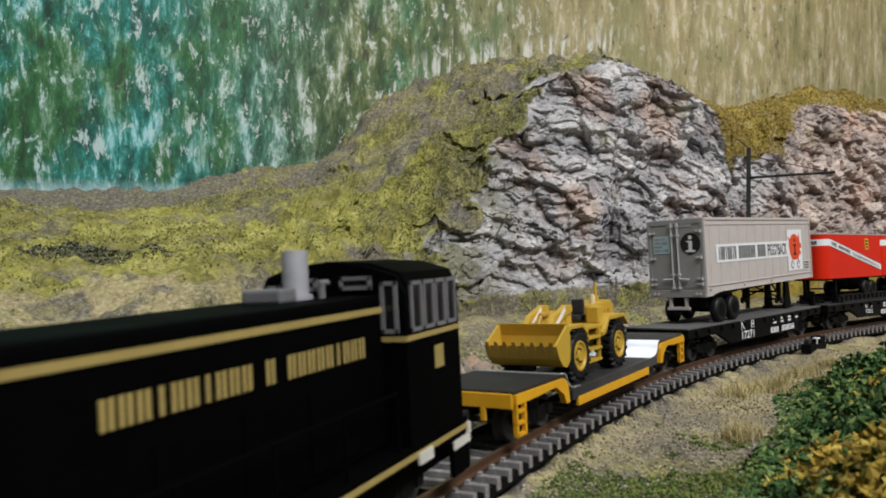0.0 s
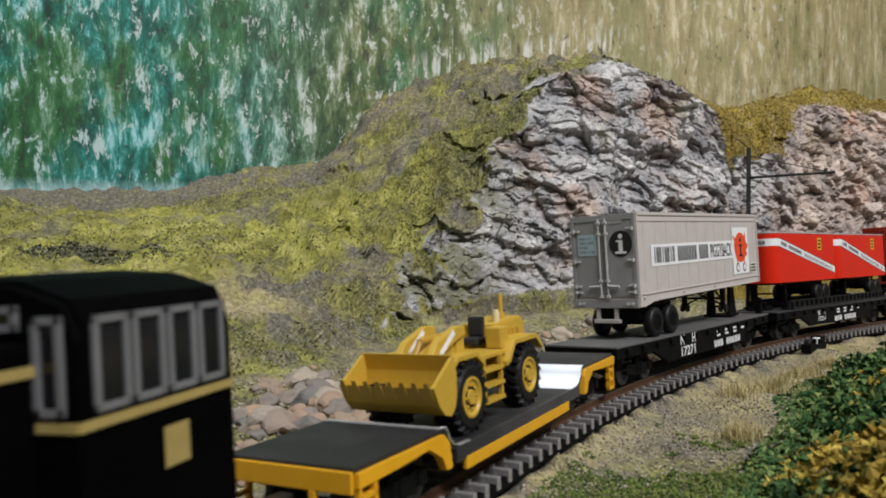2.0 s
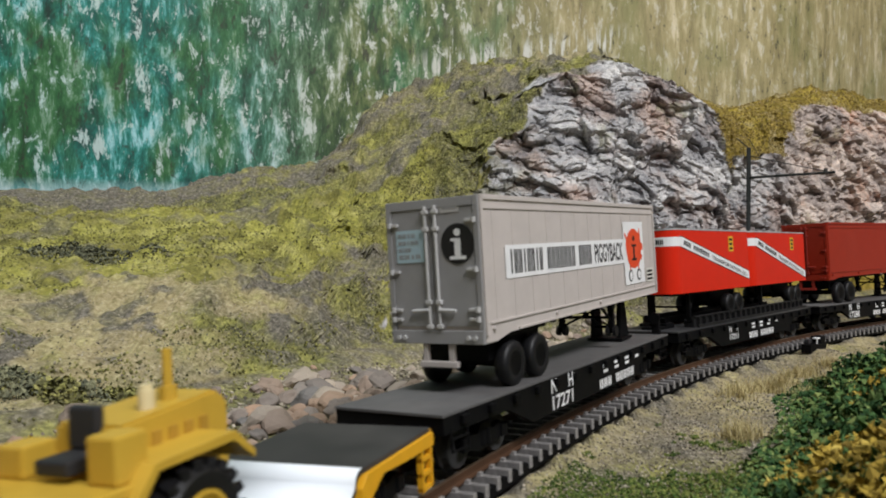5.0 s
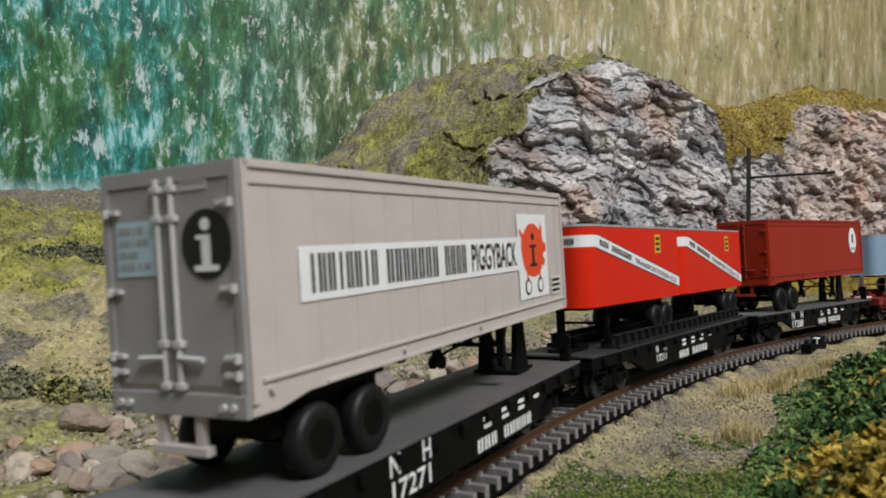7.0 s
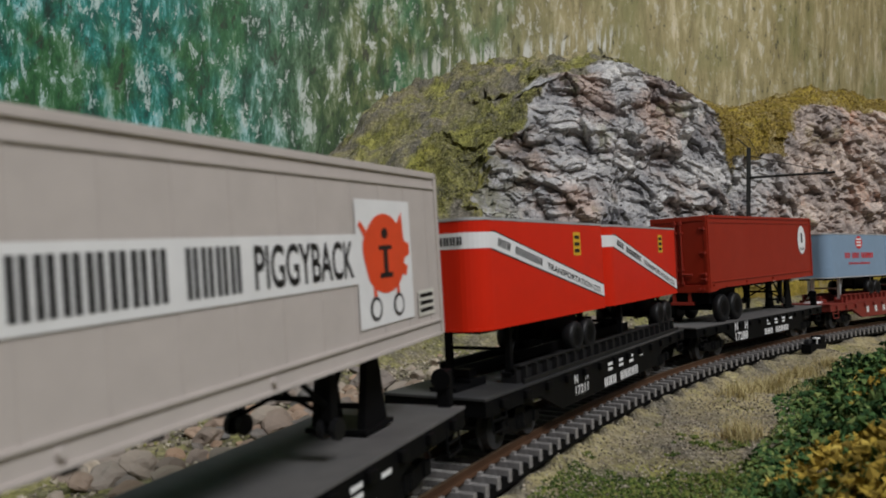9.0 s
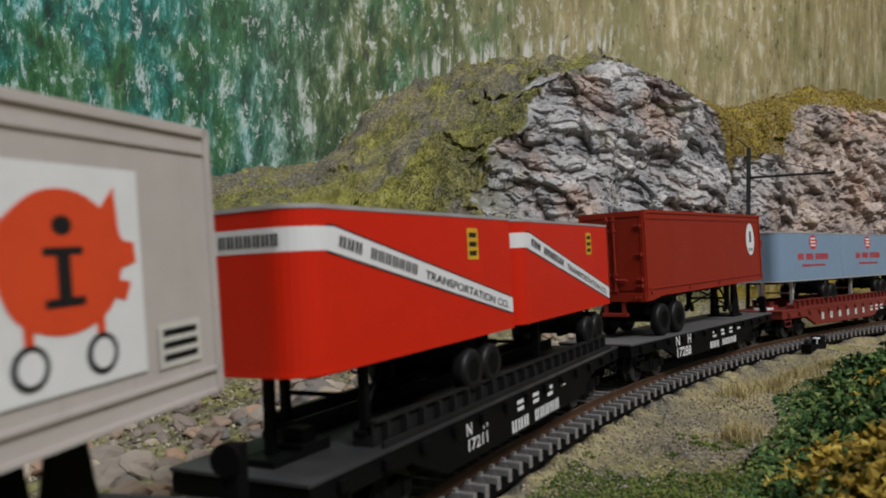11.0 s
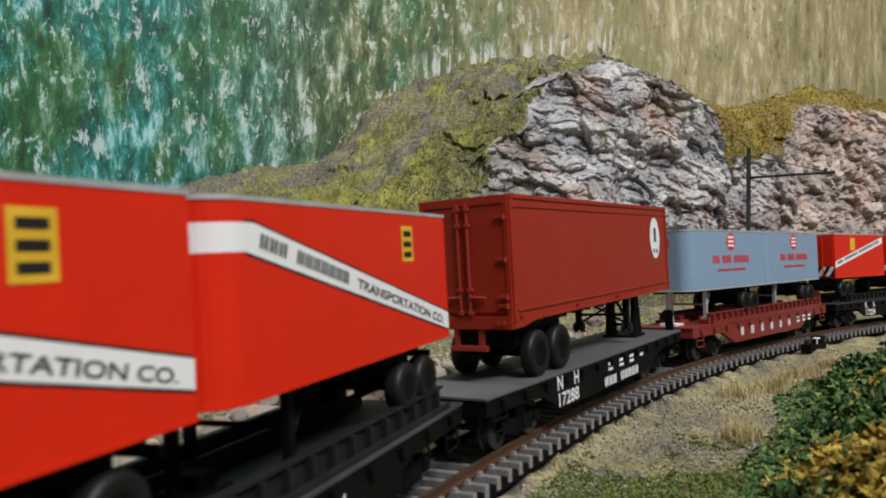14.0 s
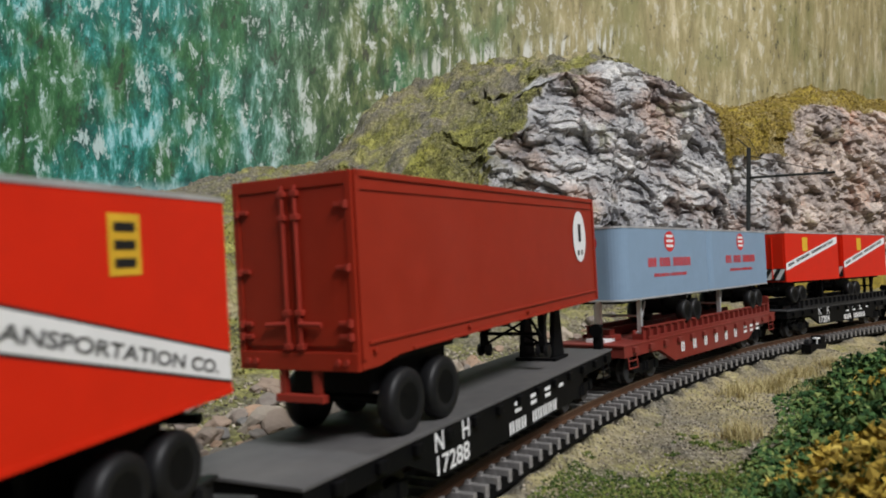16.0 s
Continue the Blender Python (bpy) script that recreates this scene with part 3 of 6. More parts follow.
    faces = [(i * nr + j, (i + 1) * nr + j, (i + 1) * nr + j + 1, i * nr + j + 1) for i in range(len(xs) - 1) for j in range(nr - 1)]
    me = bpy.data.meshes.new("ground")
    me.from_pydata(verts, [], faces)
    me.attributes.new("cover", "FLOAT_COLOR", "POINT").data.foreach_set("color", np.array(cover, dtype=np.float32).ravel())
    me.materials.append(MAT["terrain"])
    ob = tagged(new("ground", me), "modelled hillside with grey rock cutting, olive turf and dry earth", "ground", kind="structure")
    return ob, np.array(verts), np.array(cover), nr


GROUND, GV, GC, GN = build_ground()


def build_backdrop():
    pts = [(-1500, 560), (-700, 640), (-380, 705), (-120, 790), (160, 870), (420, 930), (900, 1330), (1500, 1500)]
    bm = bmesh.new()
    uv = bm.loops.layers.uv.new("UVMap")
    n, prev = 90, None
    for k in range(n + 1):
        x = -1500 + 3000 * k / n
        y = float(np.interp(x, [p[0] for p in pts], [p[1] for p in pts]))
        col = [bm.verts.new((x, y, z)) for z in (-60, 900)]
        if prev:
            f = bm.faces.new((prev[0], col[0], col[1], prev[1]))
            for lp, (a, b) in zip(f.loops, ((k - 1, 0), (k, 0), (k, 1), (k - 1, 1))):
                lp[uv].uv = (a / n, b * 0.32)
        prev = col
    ob = link("backdrop", bm, "woodland_painting")
    so = ob.modifiers.new("board", "SOLIDIFY")
    so.thickness, so.offset = 0.006, 0
    return tagged(ob, "painted woodland backdrop board with green and straw brush dabs", "backdrop", kind="structure")


build_backdrop()


def build_room():
    def slab(name, spec, m, label, cat):
        tagged(link(name, boxes(spec), m), label, cat, kind="structure")
    slab("floor", (-2600, 2600, -2400, 2600, -1080, -1050), "room_floor", "dark brown hobby room floor", "floor")
    slab("ceiling", (-2600, 2600, -2400, 2600, 2400, 2440), "room_ceiling", "plain off-white ceiling", "ceiling")
    slab("wall_north", (-2600, 2600, 2600, 2660, -1080, 2440), "room_wall", "plain pale wall behind the layout", "wall")
    slab("wall_south", (-2600, 2600, -2460, -2400, -1080, 2440), "room_wall", "plain pale wall", "wall")
    slab("wall_west", (-2660, -2600, -2400, 2600, -1080, 2440), "room_wall", "plain pale wall", "wall")
    slab("wall_east", (2600, 2660, -2400, 2600, -1080, 2440), "room_wall", "plain pale wall", "wall")
    bm = boxes((-1500, 1500, -425, 1500, -60, -42), (-1500, 1500, -445, -425, -120, -16))
    for x in (-1450, 1410):
        for y in (-400, 1420):
            box(bm, x, x + 40, y, y + 40, -1050, -60)
    tagged(link("bench", bm, "bench_wood"), "wooden bench frame that carries the model landscape", "bench", kind="structure")


build_room()


def build_track():
    track = tagged(new("track"), "model railway track with rusty rails on dark sleepers", "railway track", kind="structure")
    prof = [(-1.1, -2.4), (1.1, -2.4), (1.1, -2.0), (0.32, -1.7), (0.32, -0.75), (0.55, -0.55), (0.55, 0), (-0.55, 0), (-0.55, -0.55), (-0.32, -0.75), (-0.32, -1.7), (-1.1, -2.0)]
    rows = LINE[(LINE[:, 0] > -0.5) & (LINE[:, 0] < 1.3)][::3]

    def at(row, lat, z):
        _, x, y, th = row
        l, h = lat * math.cos(BANK) - z * math.sin(BANK), lat * math.sin(BANK) + z * math.cos(BANK)
        return (x * 1000 - math.sin(th) * l, y * 1000 + math.cos(th) * l, h)

    for off in (-8.8, 8.8):
        for name, sel, m in (("rail", prof, "rail_side"), ("railhead", [(-0.5, 0.03), (0.5, 0.03), (0.5, -0.1), (-0.5, -0.1)], "rail_top")):
            bm = bmesh.new()
            prev = None
            for row in rows:
                ring = [bm.verts.new(at(row, off + a, z)) for a, z in sel]
                if prev:
                    for k in range(len(sel)):
                        j = (k + 1) % len(sel)
                        bm.faces.new((prev[k], prev[j], ring[j], ring[k]))
                prev = ring
            part(name, bm, m, track)
    # black strip stands in for the deep shade in the sleeper gaps
    bm = bmesh.new()
    prev = None
    for row in rows:
        ring = [bm.verts.new(at(row, a, z)) for a, z in ((-15.0, -4.0), (15.0, -4.0), (15.0, -6.8), (-15.0, -6.8))]
        if prev:
            for k in range(4):
                bm.faces.new((prev[k], prev[(k + 1) % 4], ring[(k + 1) % 4], ring[k]))
        prev = ring
    part("roadbed", bm, "black_plastic", track, "black strip giving the gaps between the sleepers their shade")
    rnd = random.Random(4)
    tie = boxes((-1.0, 1.0, -15.5, 15.5, -5.6, -2.4), bevel=0.18)
    first = link("sleeper", tie, "tie_wood", track)
    plate = bmesh.new()
    for off in (-8.8, 8.8):
        for q in (-1.7, 1.7):
            box(plate, -0.8, 0.8, off + q - 0.5, off + q + 0.5, -2.4, -1.75)
    chair = link("rail_fixing", plate, "tie_wood", track)
    s, k = -0.22, 0
    while s < 0.98:
        x, y, th = on_line(s)
        m = Matrix.Translation((x, y, 0)) @ Matrix.Rotation(th + rnd.uniform(-0.015, 0.015), 4, "Z") @ Matrix.Rotation(BANK, 4, "X")
        for src in (first, chair):
            o = src if k == 0 else new(src.name.split(".")[0], src.data)
            o.parent = track
            o.matrix_basis = m
        s += 0.0068
        k += 1


build_track()


# ---- rolling stock ----
def truck(parent, x, wheels=True):
    """A freight bogie under a car at x."""
    bm = bmesh.new()
    for sy in (-1, 1):
        y = sy * 10.5
        prism(bm, [(x - 11, 6.6), (x - 9, 8.2), (x - 3.5, 7.4), (x - 2, 9.6), (x + 2, 9.6), (x + 3.5, 7.4), (x + 9, 8.2), (x + 11, 6.6), (x + 10, 4.4), (x + 7.6, 4.4), (x + 3.6, 3.4), (x - 3.6, 3.4), (x - 7.6, 4.4), (x - 10, 4.4)], y - 1.1, y + 1.1)
        for dx in (-9.3, 9.3):
            box(bm, x + dx - 1.6, x + dx + 1.6, y + sy * 1.0 - 0.6, y + sy * 1.0 + 0.6, 4.3, 7.6, bevel=0.3)
        for dx in (-1.2, 1.2):
            cyl(bm, (x + dx, y + sy * 0.9, 6), (0, 0, 1), 0.9, 3.6, 10)
    box(bm, x - 2.4, x + 2.4, -10, 10, 7, 11)
    bogie = part("bogie", bm, "black_plastic", parent)
    for dx in (-9.3, 9.3):
        w = bmesh.new()
        for sy in (-1, 1):
            lathe(w, [(0.6, sy * 9.6), (4.9, sy * 9.4), (5.3, sy * 7.6), (6.0, sy * 7.2), (6.0, sy * 6.7), (0.6, sy * 6.6)], (x + dx, 0, 5.3), seg=22)
        cyl(w, (x + dx, 0, 5.3), (0, 1, 0), 0.9, 14, 10)
        part("wheelset", w, "dark_grey", bogie)


def coupler(parent, x, sgn):
    bm = bmesh.new()
    box(bm, min(x, x + sgn * 7), max(x, x + sgn * 7), -1.6, 1.6, 7.2, 9.6, bevel=0.3)
    box(bm, min(x + sgn * 5.5, x + sgn * 9.5), max(x + sgn * 5.5, x + sgn * 9.5), -2.6, 2.2, 6.6, 10.2, bevel=0.7)
    rod(bm, (x + sgn * 6, -1, 6.8), (x + sgn * 4.5, -1.6, 2.2), 0.3)
    part("coupler", bm, "brass_knuckle", parent)


DECK = 16.2


def flat_car(offset, length, mid, body, deck, label, road=None, name_bars=None, rails=False, small=False, post=-11.0):
    h = length / 2
    car = thing("flat_car", label, "flat car", "flat cars of the train")
    bm = bmesh.new()
    for y0, y1 in ((-15.2, -13.2), (13.2, 15.2)):
        prism(bm, [(-h, DECK - 0.7), (h, DECK - 0.7), (h, DECK - 4.6), (h - 30, DECK - 4.6), (h - 44, DECK - 10.4), (-h + 44, DECK - 10.4), (-h + 30, DECK - 4.6), (-h, DECK - 4.6)], y0, y1)
    for x in (-h, h - 1.6):
        box(bm, x, x + 1.6, -13.2, 13.2, DECK - 4.6, DECK - 0.7)
    box(bm, -h + 6, h - 6, -4, 4, DECK - 7, DECK - 0.8)
    part("side_sill", bm, body, car)
    part("deck", boxes((-h - 0.4, h + 0.4, -15.4, 15.4, DECK - 0.7, DECK), bevel=0.12), deck, car)
    pk = boxes((-1.4, 1.4, -16.4, -15.2, DECK - 3.4, DECK - 1.2), bevel=0.3)
    first = None
    for sy in (1, -1):
        for k in range(13):
            x = -h + 8 + (length - 16) * k / 12
            if first is None:
                first = link("stake_pocket", pk, body, car)
                o = first
            else:
                o = new("stake_pocket", first.data)
                o.parent = car
            o.matrix_basis = pose(x * MM, 0, 0, 0, 0, 0 if sy > 0 else 180)
    for x in (-h + 24, h - 24):
        truck(car, x)
    coupler(car, -h, -1)
    coupler(car, h, 1)
    # hand brake post and end plates
    bm = bmesh.new()
    box(bm, h - 2.2, h + 0.6, post - 1.6, post + 1.6, DECK - 3, DECK + 8.6, bevel=0.5)
    cyl(bm, (h - 2.8, post, DECK + 6.6), (1, 0, 0), 2.4, 0.9, 18)
    part("brake_post", bm, body, car)
    for x in (-h + 3, h - 11):
        bm = bmesh.new()
        for z in (DECK - 8.8, DECK - 6.0):
            rod(bm, (x, -15.4, z), (x + 7, -15.4, z), 0.28)
        for q in (0, 7):
            rod(bm, (x + q, -15.4, DECK - 9), (x + q, -15.0, DECK - 3), 0.28)
        part("step_iron", bm, body, car)
    if rails:
        rack = "rack_black" if body == "black_plastic" else body
        for sy in (-1, 1):
            def span(y0, y1):
                return min(sy * y0, sy * y1), max(sy * y0, sy * y1)
            for name, y0, y1, z0, z1 in (("curb", 14.0, 14.7, 0, 1.3), ("guide_rail", 11.6, 12.3, 0, 4.4), ("rail_flange", 11.5, 13.2, 4.4, 5.0), ("guide_rail", 7.6, 8.3, 0, 3.4), ("runway", 8.3, 11.6, 0, 2.0)):
                part(name, boxes((-h + 22, h - 6, *span(y0, y1), DECK + z0, DECK + z1), bevel=0.12), rack, car)
            rung = None
            x = -h + 25
            while x < h - 8:
                if rung is None:
                    rung = link("rung", prism(bmesh.new(), [(-0.5, DECK), (0.5, DECK), (0.5, DECK + 4.4), (-0.5, DECK + 4.4)], *span(12.3, 13.9)), rack, car)
                    o = rung
                else:
                    o = new("rung", rung.data)
                    o.parent = car
                o.matrix_basis = pose(x * MM, 0, 0)
                x += 6.6
        for x in (-h + 16, -h + 100):
            part("hitch", boxes((x - 4, x + 4, -4, 4, DECK, DECK + 2.2), (x - 2, x + 2, -2.4, 2.4, DECK + 2.2, DECK + 4.4), bevel=0.3), body, car)
    y = -15.35
    if road:
        q, x0 = (0.68, -20.0) if small else (1.0, -32.5)
        text("N", 4.0 * q, "white_print", car, side(x0 - mid, y, DECK - 4.9))
        text("H", 4.0 * q, "white_print", car, side(x0 + 12 * q - mid, y, DECK - 4.9))
        text(road, 4.0 * q, "white_print", car, side(x0 + 0.5 - mid, y, DECK - 5.6 - 4.1 * q), "road_number", 14.5 * q)
        glyph_bars("NEW HAVEN", 34, 3.0, "white_print", car, side(4 - mid, y, DECK - 9.8))
        for k in range(3):
            for j in range(2):
                decal(rect(0, 0, 4.2, 1.0), "white_print", car, side(8 - mid + 10.5 * k, y, DECK - 3.4 - 1.7 * j), "data_plate")
        decal(rect(0, 0, 4, 1.0), "white_print", car, side(40 - mid, y, DECK - 4.2), "data_plate")
    if name_bars:
        for k in range(6):
            glyph_bars("N", 4.2, 4.0, "white_print", car, side(-38 + 12.5 * k, y, DECK - 7.6))
        for k in range(3):
            for j in range(2):
                decal(rect(0, 0, 4.5, 1.2), "white_print", car, side(38 + 9 * k, y, DECK - 4.6 - 2.2 * j), "data_plate")
    ride(car, offset, pose(mid * MM, 0, 0))
    return car


def tyre_pair(parent, x, y0, r, name="wheel", z=0.0):
    """One dual wheel: tyre with a deep hub facing outwards, at side y0."""
    sg = -1 if y0 < 0 else 1
    w = 3.4
    bm = bmesh.new()
    lathe(bm, [(r * 0.55, y0 + sg * 0.1), (r * 0.62, y0 + sg * 0.25), (r * 0.86, y0 + sg * 0.3), (r * 0.97, y0 - sg * 0.2), (r, y0 - sg * 0.8), (r, y0 - sg * (w - 0.6)), (r * 0.9, y0 - sg * w), (r * 0.5, y0 - sg * w)], (x, 0, r + z), seg=36)
    tyre = part(name, bm, "rubber", parent, smooth=True)
    bm = bmesh.new()
    lathe(bm, [(r * 0.56, y0 + sg * 0.1), (r * 0.5, y0 - sg * 0.9), (r * 0.3, y0 - sg * 1.1), (r * 0.28, y0 - sg * 0.2), (r * 0.16, y0 + sg * 0.05), (0.05, y0 + sg * 0.05)], (x, 0, r + z), seg=24)
    for k in range(6):
        a = k * math.pi / 3
        cyl(bm, (x + r * 0.39 * math.cos(a), y0 - sg * 0.9, r + z + r * 0.39 * math.sin(a)), (0, 1, 0), 0.28, 0.8, 6)
    part("hub", bm, "hub", tyre)


def running_gear(tr, length, bottom, axle_x, leg_x, r=6.0, wheel_z=0.0, leg_z=0.0):
    """Tandem axles, frame and landing gear below a trailer."""
    for x in (axle_x - 7.6, axle_x + 7.6):
        for y in (-13.0, 13.0):
            tyre_pair(tr, x, y, r, z=wheel_z)
        bm = cyl(bmesh.new(), (x, 0, r + wheel_z), (0, 1, 0), 1.1, 20, 10)
        part("axle", bm, "black_plastic", tr)
    bm = bmesh.new()
    for y in (-4.6, 4.6):
        box(bm, axle_x - 16, axle_x + 16, y - 0.8, y + 0.8, bottom - 3.4, bottom + 0.5)
        prism(bm, [(axle_x - 9, bottom - 3), (axle_x + 9, bottom - 3), (axle_x + 2.5, r), (axle_x - 2.5, r)], y - 0.7, y + 0.7)
    box(bm, axle_x - 14, axle_x + 14, -9, 9, bottom - 1.8, bottom + 0.2)
    part("subframe", bm, "black_plastic", tr)
    for k in range(4):
        part("crossmember", boxes((axle_x + 20 + 12 * k, axle_x + 22 + 12 * k, -12, 12, bottom - 1.3, bottom + 0.2)), "black_plastic", tr)
    # added black block keeps the space under the body dark between the wheels
    part("tank_box", boxes((axle_x - 15, axle_x + 15, -9.2, 9.2, bottom - 7.5, bottom - 1.8), (axle_x - 12, axle_x + 12, -13.2, 13.2, bottom - 1.4, bottom + 0.2), bevel=0.3), "black_plastic", tr)
    b0, lx = leg_z + 4.2, leg_x + 4.0
    for y in (-9.6, 9.6):
        bm = boxes((lx - 1.1, lx + 1.1, y - 1.0, y + 1.0, b0 + 3.0, bottom + 0.3), (lx - 0.7, lx + 0.7, y - 0.7, y + 0.7, b0 + 1.0, b0 + 3.2), bevel=0.15)
        leg = part("landing_leg", bm, "black_plastic", tr)
        for q in (-1.3, 1.3):
            part("leg_wheel", cyl(bmesh.new(), (lx, y + q, b0 + 1.7), (0, 1, 0), 1.9, 1.1, 16), "rubber", leg)
        part("leg_brace", rod(bmesh.new(), (lx, y, b0 + 5.0), (lx - 9, y * 0.9, bottom), 0.5), "black_plastic", leg)
        part("leg_brace", rod(bmesh.new(), (lx, y, b0 + 5.0), (lx + 7, y * 0.9, bottom), 0.45), "black_plastic", leg)
    part("cross_shaft", rod(bmesh.new(), (lx, -9, b0 + 6.6), (lx, 9, b0 + 6.6), 0.55), "black_plastic", tr)
    for q in (-1, 1):
        part("cross_brace", rod(bmesh.new(), (lx + 0.4 * q, -9 * q, b0 + 3.4), (lx + 0.4 * q, 9 * q, bottom - 0.5), 0.4), "black_plastic", tr)
    hx = leg_x + 27
    bm = bmesh.new()
    for y in (-5.2, 5.2):
        prism(bm, [(hx - 5, leg_z + 0.2), (hx + 5, leg_z + 0.2), (hx + 2.4, bottom - 1.0), (hx - 2.0, bottom - 1.0)], y - 0.8, y + 0.8)
    box(bm, hx - 6, hx + 6, -7.0, 7.0, leg_z - 0.1, leg_z + 0.9, bevel=0.2)
    box(bm, hx - 4, hx + 4, -6.6, 6.6, bottom - 1.2, bottom + 0.1, bevel=0.2)
    rod(bm, (hx - 3, -6, leg_z + 5), (hx - 3, 6, leg_z + 5), 0.6)
    part("hitch_stand", bm, "black_plastic", tr)


def box_trailer(label, paint, door, trim, hinge, length=140.0, top=50.7, bottom=15.8, skirt=14.0, posts=0, wheel_z=0.0, leg_z=0.0, tyre=6.0):
    """Square van trailer, tail at x 0, nose at x length, standing on its tyres at z 0."""
    tr = thing("van_trailer", label, "trailer", "trailers on the train")
    hw = 14.0
    bm = bmesh.new()
    prism(bm, [(0, skirt), (6, skirt), (13, bottom), (length, bottom), (length, top), (0, top)], -hw, hw)
    bmesh.ops.bevel(bm, geom=[e for e in bm.edges if abs(e.verts[0].co.y) > 13], offset=0.25, segments=2, affect="EDGES")
    body = part("body", bm, paint, tr)
    bm = bmesh.new()
    for y0, y1 in ((-hw - 0.45, -hw), (hw, hw + 0.45)):
        box(bm, 0.3, length - 0.3, y0, y1, top - 1.1, top + 0.15, bevel=0.12)
        box(bm, 1.5, length - 0.5, y0 + 0.12, y1 - 0.12, top - 3.4, top - 2.9)
        box(bm, 2.5, length - 0.5, y0, y1, bottom + 2.9, bottom + 3.5, bevel=0.1)
        box(bm, 17.5, length - 0.3, y0, y1, bottom, bottom + 0.5)
        box(bm, 0, 1.3, y0, y1, skirt + 2, top)
        box(bm, length - 1.3, length, y0, y1, bottom, top)
        for q in (length * 0.55, length * 0.3, 4.0):
            cyl(bm, (q, (y0 + y1) / 2, bottom + 1.7), (0, 1, 0), 0.55, 1.0, 10)
    part("edge_rail", bm, paint, body)
    if posts:
        for k in range(posts):
            x = 6 + (length - 12) * k / (posts - 1)
            part("side_seam", boxes((x - 0.14, x + 0.14, -hw - 0.10, -hw, bottom + 3.8, top - 3.5)), paint, body)
    # tail: frame, two doors, rods, hinges, bumper
    bm = boxes((-0.7, 0, -hw, -hw + 1.5, skirt, top), (-0.7, 0, hw - 1.5, hw, skirt, top), (-0.7, 0, -hw + 1.5, hw - 1.5, top - 2.4, top), (-0.9, 0, -hw + 0.2, hw - 0.2, skirt, skirt + 3.4), bevel=0.15)
    # on the grey-tan van the tail frame takes the darker, pre-shaded grey
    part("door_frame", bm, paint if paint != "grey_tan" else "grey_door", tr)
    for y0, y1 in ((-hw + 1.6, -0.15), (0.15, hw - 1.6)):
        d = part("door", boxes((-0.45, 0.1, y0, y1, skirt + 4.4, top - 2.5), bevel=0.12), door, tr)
        inner = y1 if y0 < 0 else y0
        outer = y0 if y0 < 0 else y1
        sg = 1 if y0 < 0 else -1
        bm = bmesh.new()
        xr = inner - sg * 1.35
        rod(bm, (-1.0, xr, skirt + 3.6), (-1.0, xr, top - 1.6), 0.42)
        for z in (skirt + 4.4, skirt + 10.6, top - 3.2, top - 7.6):
            box(bm, -1.5, -0.4, xr - 0.85, xr + 0.85, z - 0.55, z + 0.55, bevel=0.2)
        part("locking_rod", bm, hinge, d)
        bm = bmesh.new()
        rod(bm, (-1.2, xr, skirt + 8.6), (-1.3, xr - sg * 5.0, skirt + 8.4), 0.45)
        part("handle", bm, hinge, d)
        for z in (skirt + 6.2, skirt + 8.6, skirt + 18.5, top - 6):
            hb = bmesh.new()
            box(hb, -1.2, -0.4, outer - 0.4, outer + sg * 2.2, z - 0.4, z + 0.4, bevel=0.15)
            cyl(hb, (-0.9, outer - sg * 0.3, z), (0, 0, 1), 0.6, 1.3, 10)
            part("hinge", hb, hinge, d)
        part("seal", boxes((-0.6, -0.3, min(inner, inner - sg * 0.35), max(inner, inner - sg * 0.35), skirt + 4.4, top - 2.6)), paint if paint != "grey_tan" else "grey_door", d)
    bm = bmesh.new()
    box(bm, -0.4, 0.8, -4.6, -3.2, skirt - 4.8, skirt)
    box(bm, -0.4, 0.8, 3.2, 4.6, skirt - 4.8, skirt)
    box(bm, -0.7, 1.0, -5.6, 5.6, skirt - 6.0, skirt - 4.5, bevel=0.2)
    part("bumper", bm, trim, tr)
    bm = bmesh.new()
    for y in (-11.5, -9.6, 9.6, 11.5):
        cyl(bm, (-1.0, y, skirt + 1.6), (1, 0, 0), 0.6, 0.8, 12)
    part("tail_lamp", bm, hinge, tr)
    running_gear(tr, length, bottom, 24.0, length - 45.5, tyre, wheel_z=wheel_z, leg_z=leg_z)
    return tr


